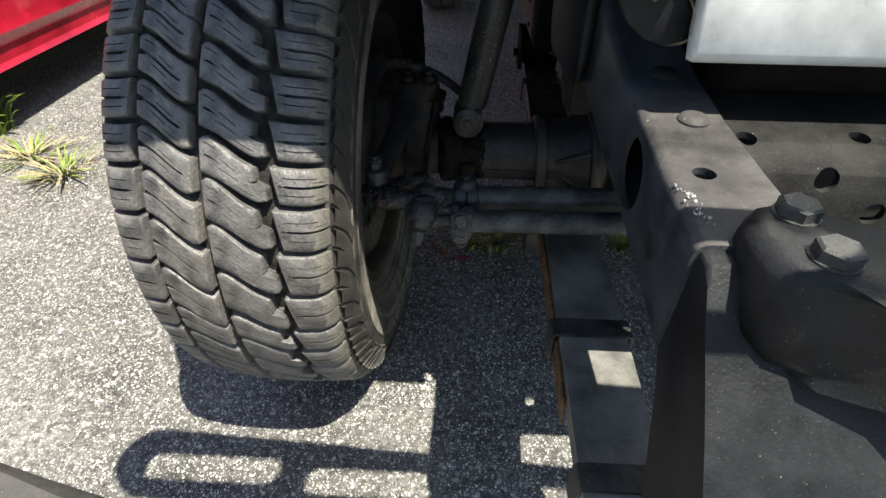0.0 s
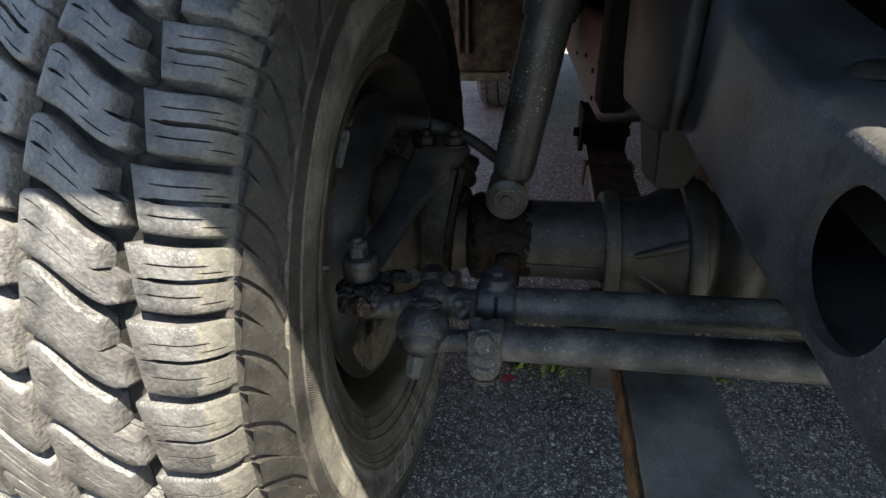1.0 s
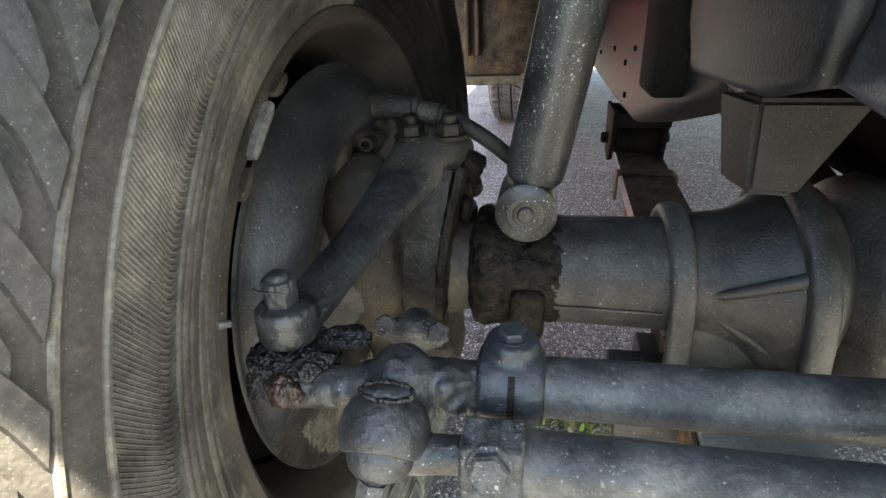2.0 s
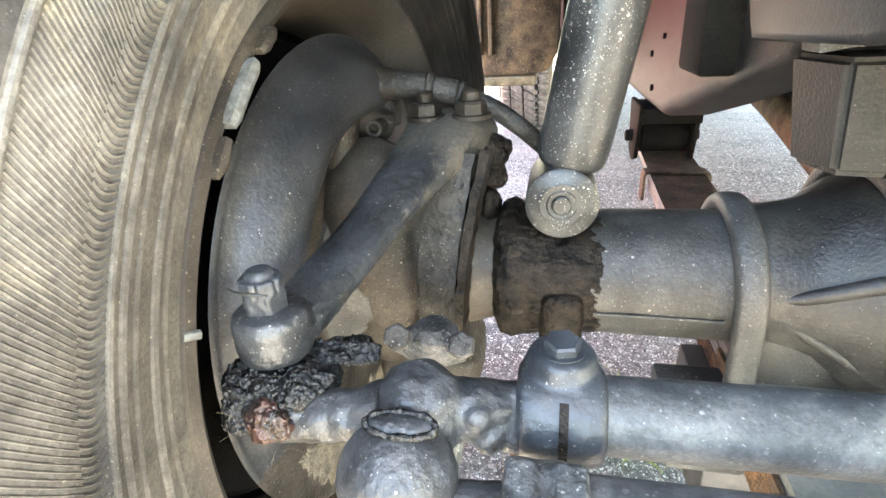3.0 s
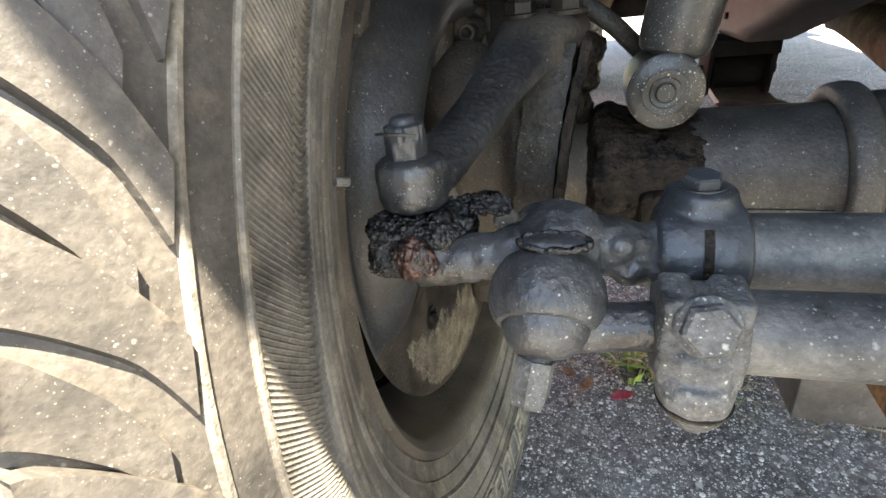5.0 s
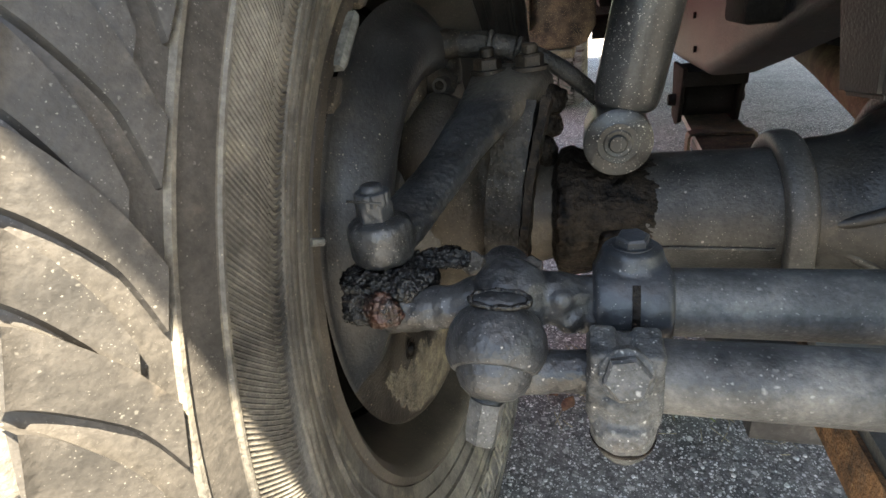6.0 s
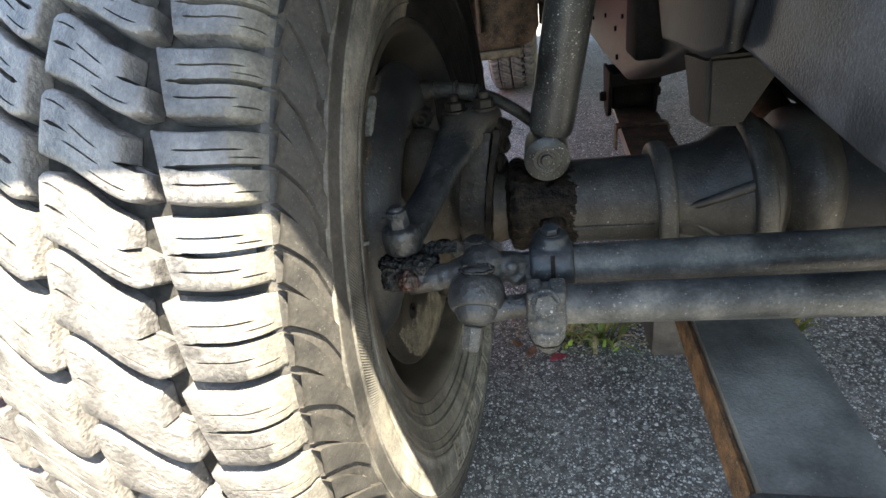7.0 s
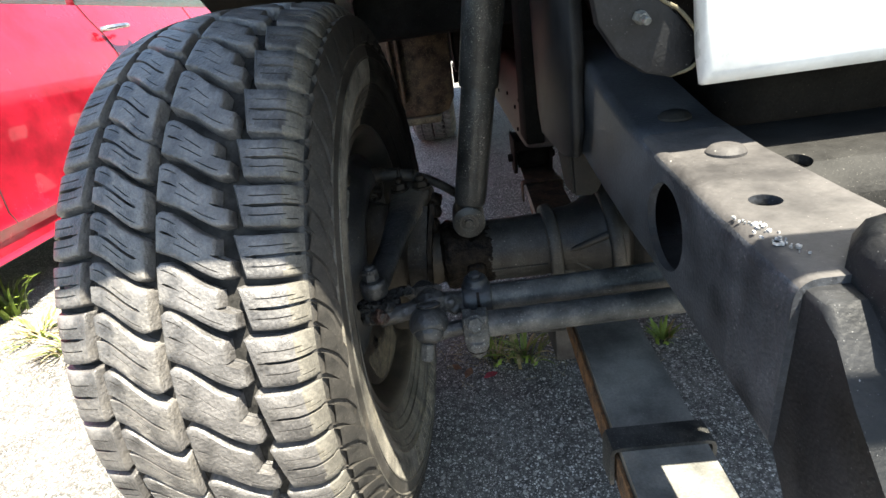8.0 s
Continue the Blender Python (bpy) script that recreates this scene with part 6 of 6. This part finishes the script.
# ---- red car parked beside ----
def red_car():
    car = thing("car", "glossy red sedan parked beside the truck", "car", (-1.5, 0, 0))
    side = [(0.20, 0.02), (0.215, 0.0), (0.26, -0.005), (0.30, 0.015), (0.34, 0.0), (0.50, 0.012), (0.66, 0.02), (0.72, 0.012), (0.76, 0.0), (0.80, -0.006), (0.88, -0.03), (0.96, -0.075), (1.02, -0.10)]
    bm = bmesh.new()
    ys = [0.75, 0.9, 1.2, 1.6, 2.0, 2.5, 3.0, 3.5, 4.0, 4.5, 5.0, 5.3, 5.5]
    rows = []
    for y in ys:
        k = -0.16 * max(0, (1.5 - y) / 0.75) ** 2 - 0.16 * max(0, (y - 4.7) / 0.8) ** 2
        rows.append([bm.verts.new((dx + k, y, z)) for z, dx in side] + [bm.verts.new((-0.9, y, 1.04)), bm.verts.new((-1.7 - k, y, 0.9)), bm.verts.new((-1.72 - k, y, 0.25)), bm.verts.new((-0.9, y, 0.2))])
    m = len(rows[0])
    for r, s in zip(rows, rows[1:]):
        for j in range(m):
            bm.faces.new((r[j], r[(j + 1) % m], s[(j + 1) % m], s[j]))
    bm.faces.new(rows[0])
    bm.faces.new(rows[-1][::-1])
    bmesh.ops.triangulate(bm, faces=[f for f in bm.faces if len(f.verts) > 6])
    part("body", bm, RED, car, "glossy red paintwork", 30)
    # door gaps
    for y in (1.75, 2.72, 3.75):
        bm = bmesh.new()
        pts = [(dx + 0.0006, y + 0.03 * math.sin(z * 3), z) for z, dx in side[3:]]
        sweep(bm, pts, [(-0.003, -0.0015), (0.003, -0.0015), (0.003, 0.0015), (-0.003, 0.0015)])
        part("door_gap", bm, BLACKTRIM, car)
    # handles
    for y in (2.82, 3.82):
        bm = bmesh.new()
        tube(bm, smooth_path([(-0.02, y - 0.11, 0.905), (0.012, y - 0.095, 0.908), (0.022, y - 0.05, 0.912), (0.022, y + 0.03, 0.916), (0.006, y + 0.07, 0.917)], 5), 0.0125, 14)
        part("door_handle", bm, CHROME, car, "bright door handle")
    # glasshouse
    bm = bmesh.new()
    prism(bm, [(1.4, 1.0), (2.2, 1.40), (3.9, 1.42), (4.8, 1.02)], -1.45, -0.24, "x", 0.05)
    part("cabin", bm, RED, car, smooth=40)
    bm = bmesh.new()
    prism(bm, [(1.62, 1.03), (2.25, 1.35), (2.85, 1.37), (2.85, 1.03)], -0.236, -0.228, "x")
    part("side_window", bm, GLASS, car)
    bm = bmesh.new()
    prism(bm, [(2.92, 1.03), (2.92, 1.37), (3.85, 1.37), (4.5, 1.05)], -0.236, -0.228, "x")
    part("side_window", bm, GLASS, car)
    for y in (1.35, 4.55):
        bm = bmesh.new()
        lathe(bm, [(-0.22, 0.20), (-0.22, 0.30), (-0.20, 0.315), (-0.04, 0.315), (-0.015, 0.30), (-0.01, 0.21)], 40, "x", (0, y, 0.315), True)
        w = part("wheel", bm, GROOVE, car, "black tyre")
        bm = bmesh.new()
        solid(bm, [(-0.15, 0.205), (-0.03, 0.205), (-0.02, 0.19), (-0.03, 0.06)], 30, "x", (0, y, 0.315))
        part("hubcap", bm, CHROME, w)
    bm = bmesh.new()
    prism(bm, [(0.85, 0.16), (5.4, 0.16), (5.4, 0.24), (0.85, 0.24)], -1.6, -0.06, "x", 0.02)
    part("sill", bm, BLACKTRIM, car)
    return car


red_car()


# ---- plants and litter ----
def tuft(name, label, at, count, height, spread, material, seed, flop=0.6, width=0.0045, dry=0.0):
    rng = random.Random(seed)
    base = thing(name, label, "plant", (at[0], at[1], 0))
    for i in range(count):
        b = bmesh.new()
        old = rng.random() < dry
        a = rng.uniform(0, 6.283)
        r0 = spread * 0.35 * rng.random()
        h = height * rng.uniform(0.45, 1.0)
        lean = spread * rng.uniform(0.3, 1.0) * flop
        w = width * rng.uniform(0.6, 1.2)
        d, n = Vector((math.cos(a), math.sin(a), 0)), Vector((-math.sin(a), math.cos(a), 0))
        p0 = d * r0
        rows = []
        for k in range(6):
            t = k / 5
            p = p0 + d * lean * t ** 1.6 + Vector((0, 0, h * (t - 0.35 * t ** 3)))
            ww = w * (1 - t ** 2) + 0.0002
            rows.append((b.verts.new(p - n * ww), b.verts.new(p + Vector((0, 0, ww * 0.35))), b.verts.new(p + n * ww)))
        for q, s in zip(rows, rows[1:]):
            b.faces.new((q[0], q[1], s[1], s[0]))
            b.faces.new((q[1], q[2], s[2], s[1]))
        part("blade", b, DRY if old else material, base, "dry straw-coloured blade" if old else "", 60)
    return base


tuft("weed", "green and straw-coloured grass weed growing from the asphalt", (0.178, 1.115), 40, 0.115, 0.13, LEAF, 1, dry=0.25, width=0.0055)
tuft("weed", "green and straw-coloured grass weed growing from the asphalt", (0.112, 1.12), 30, 0.07, 0.10, LEAF, 2, dry=0.5)
tuft("weed", "small leafy weed in an asphalt crack", (0.505, 1.125), 26, 0.075, 0.07, LEAF, 3, dry=0.1)
tuft("weed", "tall green weed beside the parked car", (-1.57, 1.66), 40, 0.20, 0.16, LEAF, 4, width=0.008)
tuft("weed", "green weed with dry straw on the asphalt", (-1.16, 1.40), 50, 0.085, 0.20, LEAF, 5, dry=0.4)
tuft("weed", "green weed with dry straw on the asphalt", (-1.34, 1.50), 50, 0.07, 0.22, LEAF, 6, dry=0.6)


def litter():
    rng = random.Random(12)
    bm = bmesh.new()
    for i in range(420):
        cx, cy, sp = rng.choice(((0.20, 1.16, 0.16), (0.33, 1.10, 0.10), (-1.2, 1.4, 0.30), (-1.4, 1.5, 0.25), (0.05, 1.15, 0.12)))
        x, y = rng.gauss(cx, sp * 0.5), rng.gauss(cy, sp * 0.4)
        a, l = rng.uniform(0, 6.28), rng.uniform(0.012, 0.04)
        d = Vector((math.cos(a), math.sin(a), rng.uniform(-0.1, 0.25)))
        tube(bm, [Vector((x, y, 0.003)), Vector((x, y, 0.003)) + d * l], [0.0006, 0.0004], 3)
    ob = part("dry_straw", bm, DRY, smooth=0)
    tagged(ob, "scattered dry straw and clippings on asphalt", "straw", kind="stuff")


litter()


def fallen_leaf(at, size, material, label, seed):
    rng = random.Random(seed)
    bm = bmesh.new()
    rows = []
    for k in range(7):
        t = k / 6
        w = size * 0.28 * math.sin(math.pi * (0.06 + 0.9 * t))
        z = 0.004 + 0.25 * size * (t - 0.5) ** 2 + 0.004 * rng.random()
        rows.append((bm.verts.new((t * size, -w, z + 0.25 * w)), bm.verts.new((t * size, 0, z)), bm.verts.new((t * size, w, z + 0.3 * w))))
    for q, s in zip(rows, rows[1:]):
        bm.faces.new((q[0], q[1], s[1], s[0]))
        bm.faces.new((q[1], q[2], s[2], s[1]))
    ob = part("fallen_leaf", bm, material, None, smooth=60, at=pose(at[0], at[1], 0.0, 0, 0, seed * 67))
    md = ob.modifiers.new("thickness", "SOLIDIFY")
    md.thickness = 0.0006
    return tagged(ob, label, "leaf")


fallen_leaf((0.040, 1.055), 0.035, DEADLEAF, "curled brown dead leaf on the asphalt", 1)
fallen_leaf((0.030, 1.085), 0.028, DEADLEAF, "curled brown dead leaf on the asphalt", 2)
fallen_leaf((0.112, 1.062), 0.034, REDLEAF, "thin red leaf lying on the asphalt", 3)

# ---- hedge far behind ----
def hedge():
    rng = random.Random(7)
    verts, faces = [], []
    for i in range(9000):
        x = rng.uniform(-14, 10)
        y = 13 + rng.gauss(0, 0.5)
        z = abs(rng.gauss(0.9, 0.7))
        if z > 1.6 + 0.6 * noise.noise((x * 0.4, 0, 3)):
            continue
        s = rng.uniform(0.04, 0.10)
        a, b = Vector((rng.gauss(0, 1), rng.gauss(0, 1), rng.gauss(0, 1))).normalized() * s, Vector((rng.gauss(0, 1), rng.gauss(0, 1), rng.gauss(0, 1))).normalized() * s * 0.5
        p, k = Vector((x, y, z)), len(verts)
        verts += [p - a, p + b, p + a, p - b]
        faces.append((k, k + 1, k + 2, k + 3))
    me = bpy.data.meshes.new("hedge")
    me.from_pydata(verts, [], faces)
    me.materials.append(HEDGE)
    tagged(new("hedge", me), "green hedge along the far edge of the driveway", "hedge", kind="stuff")


hedge()
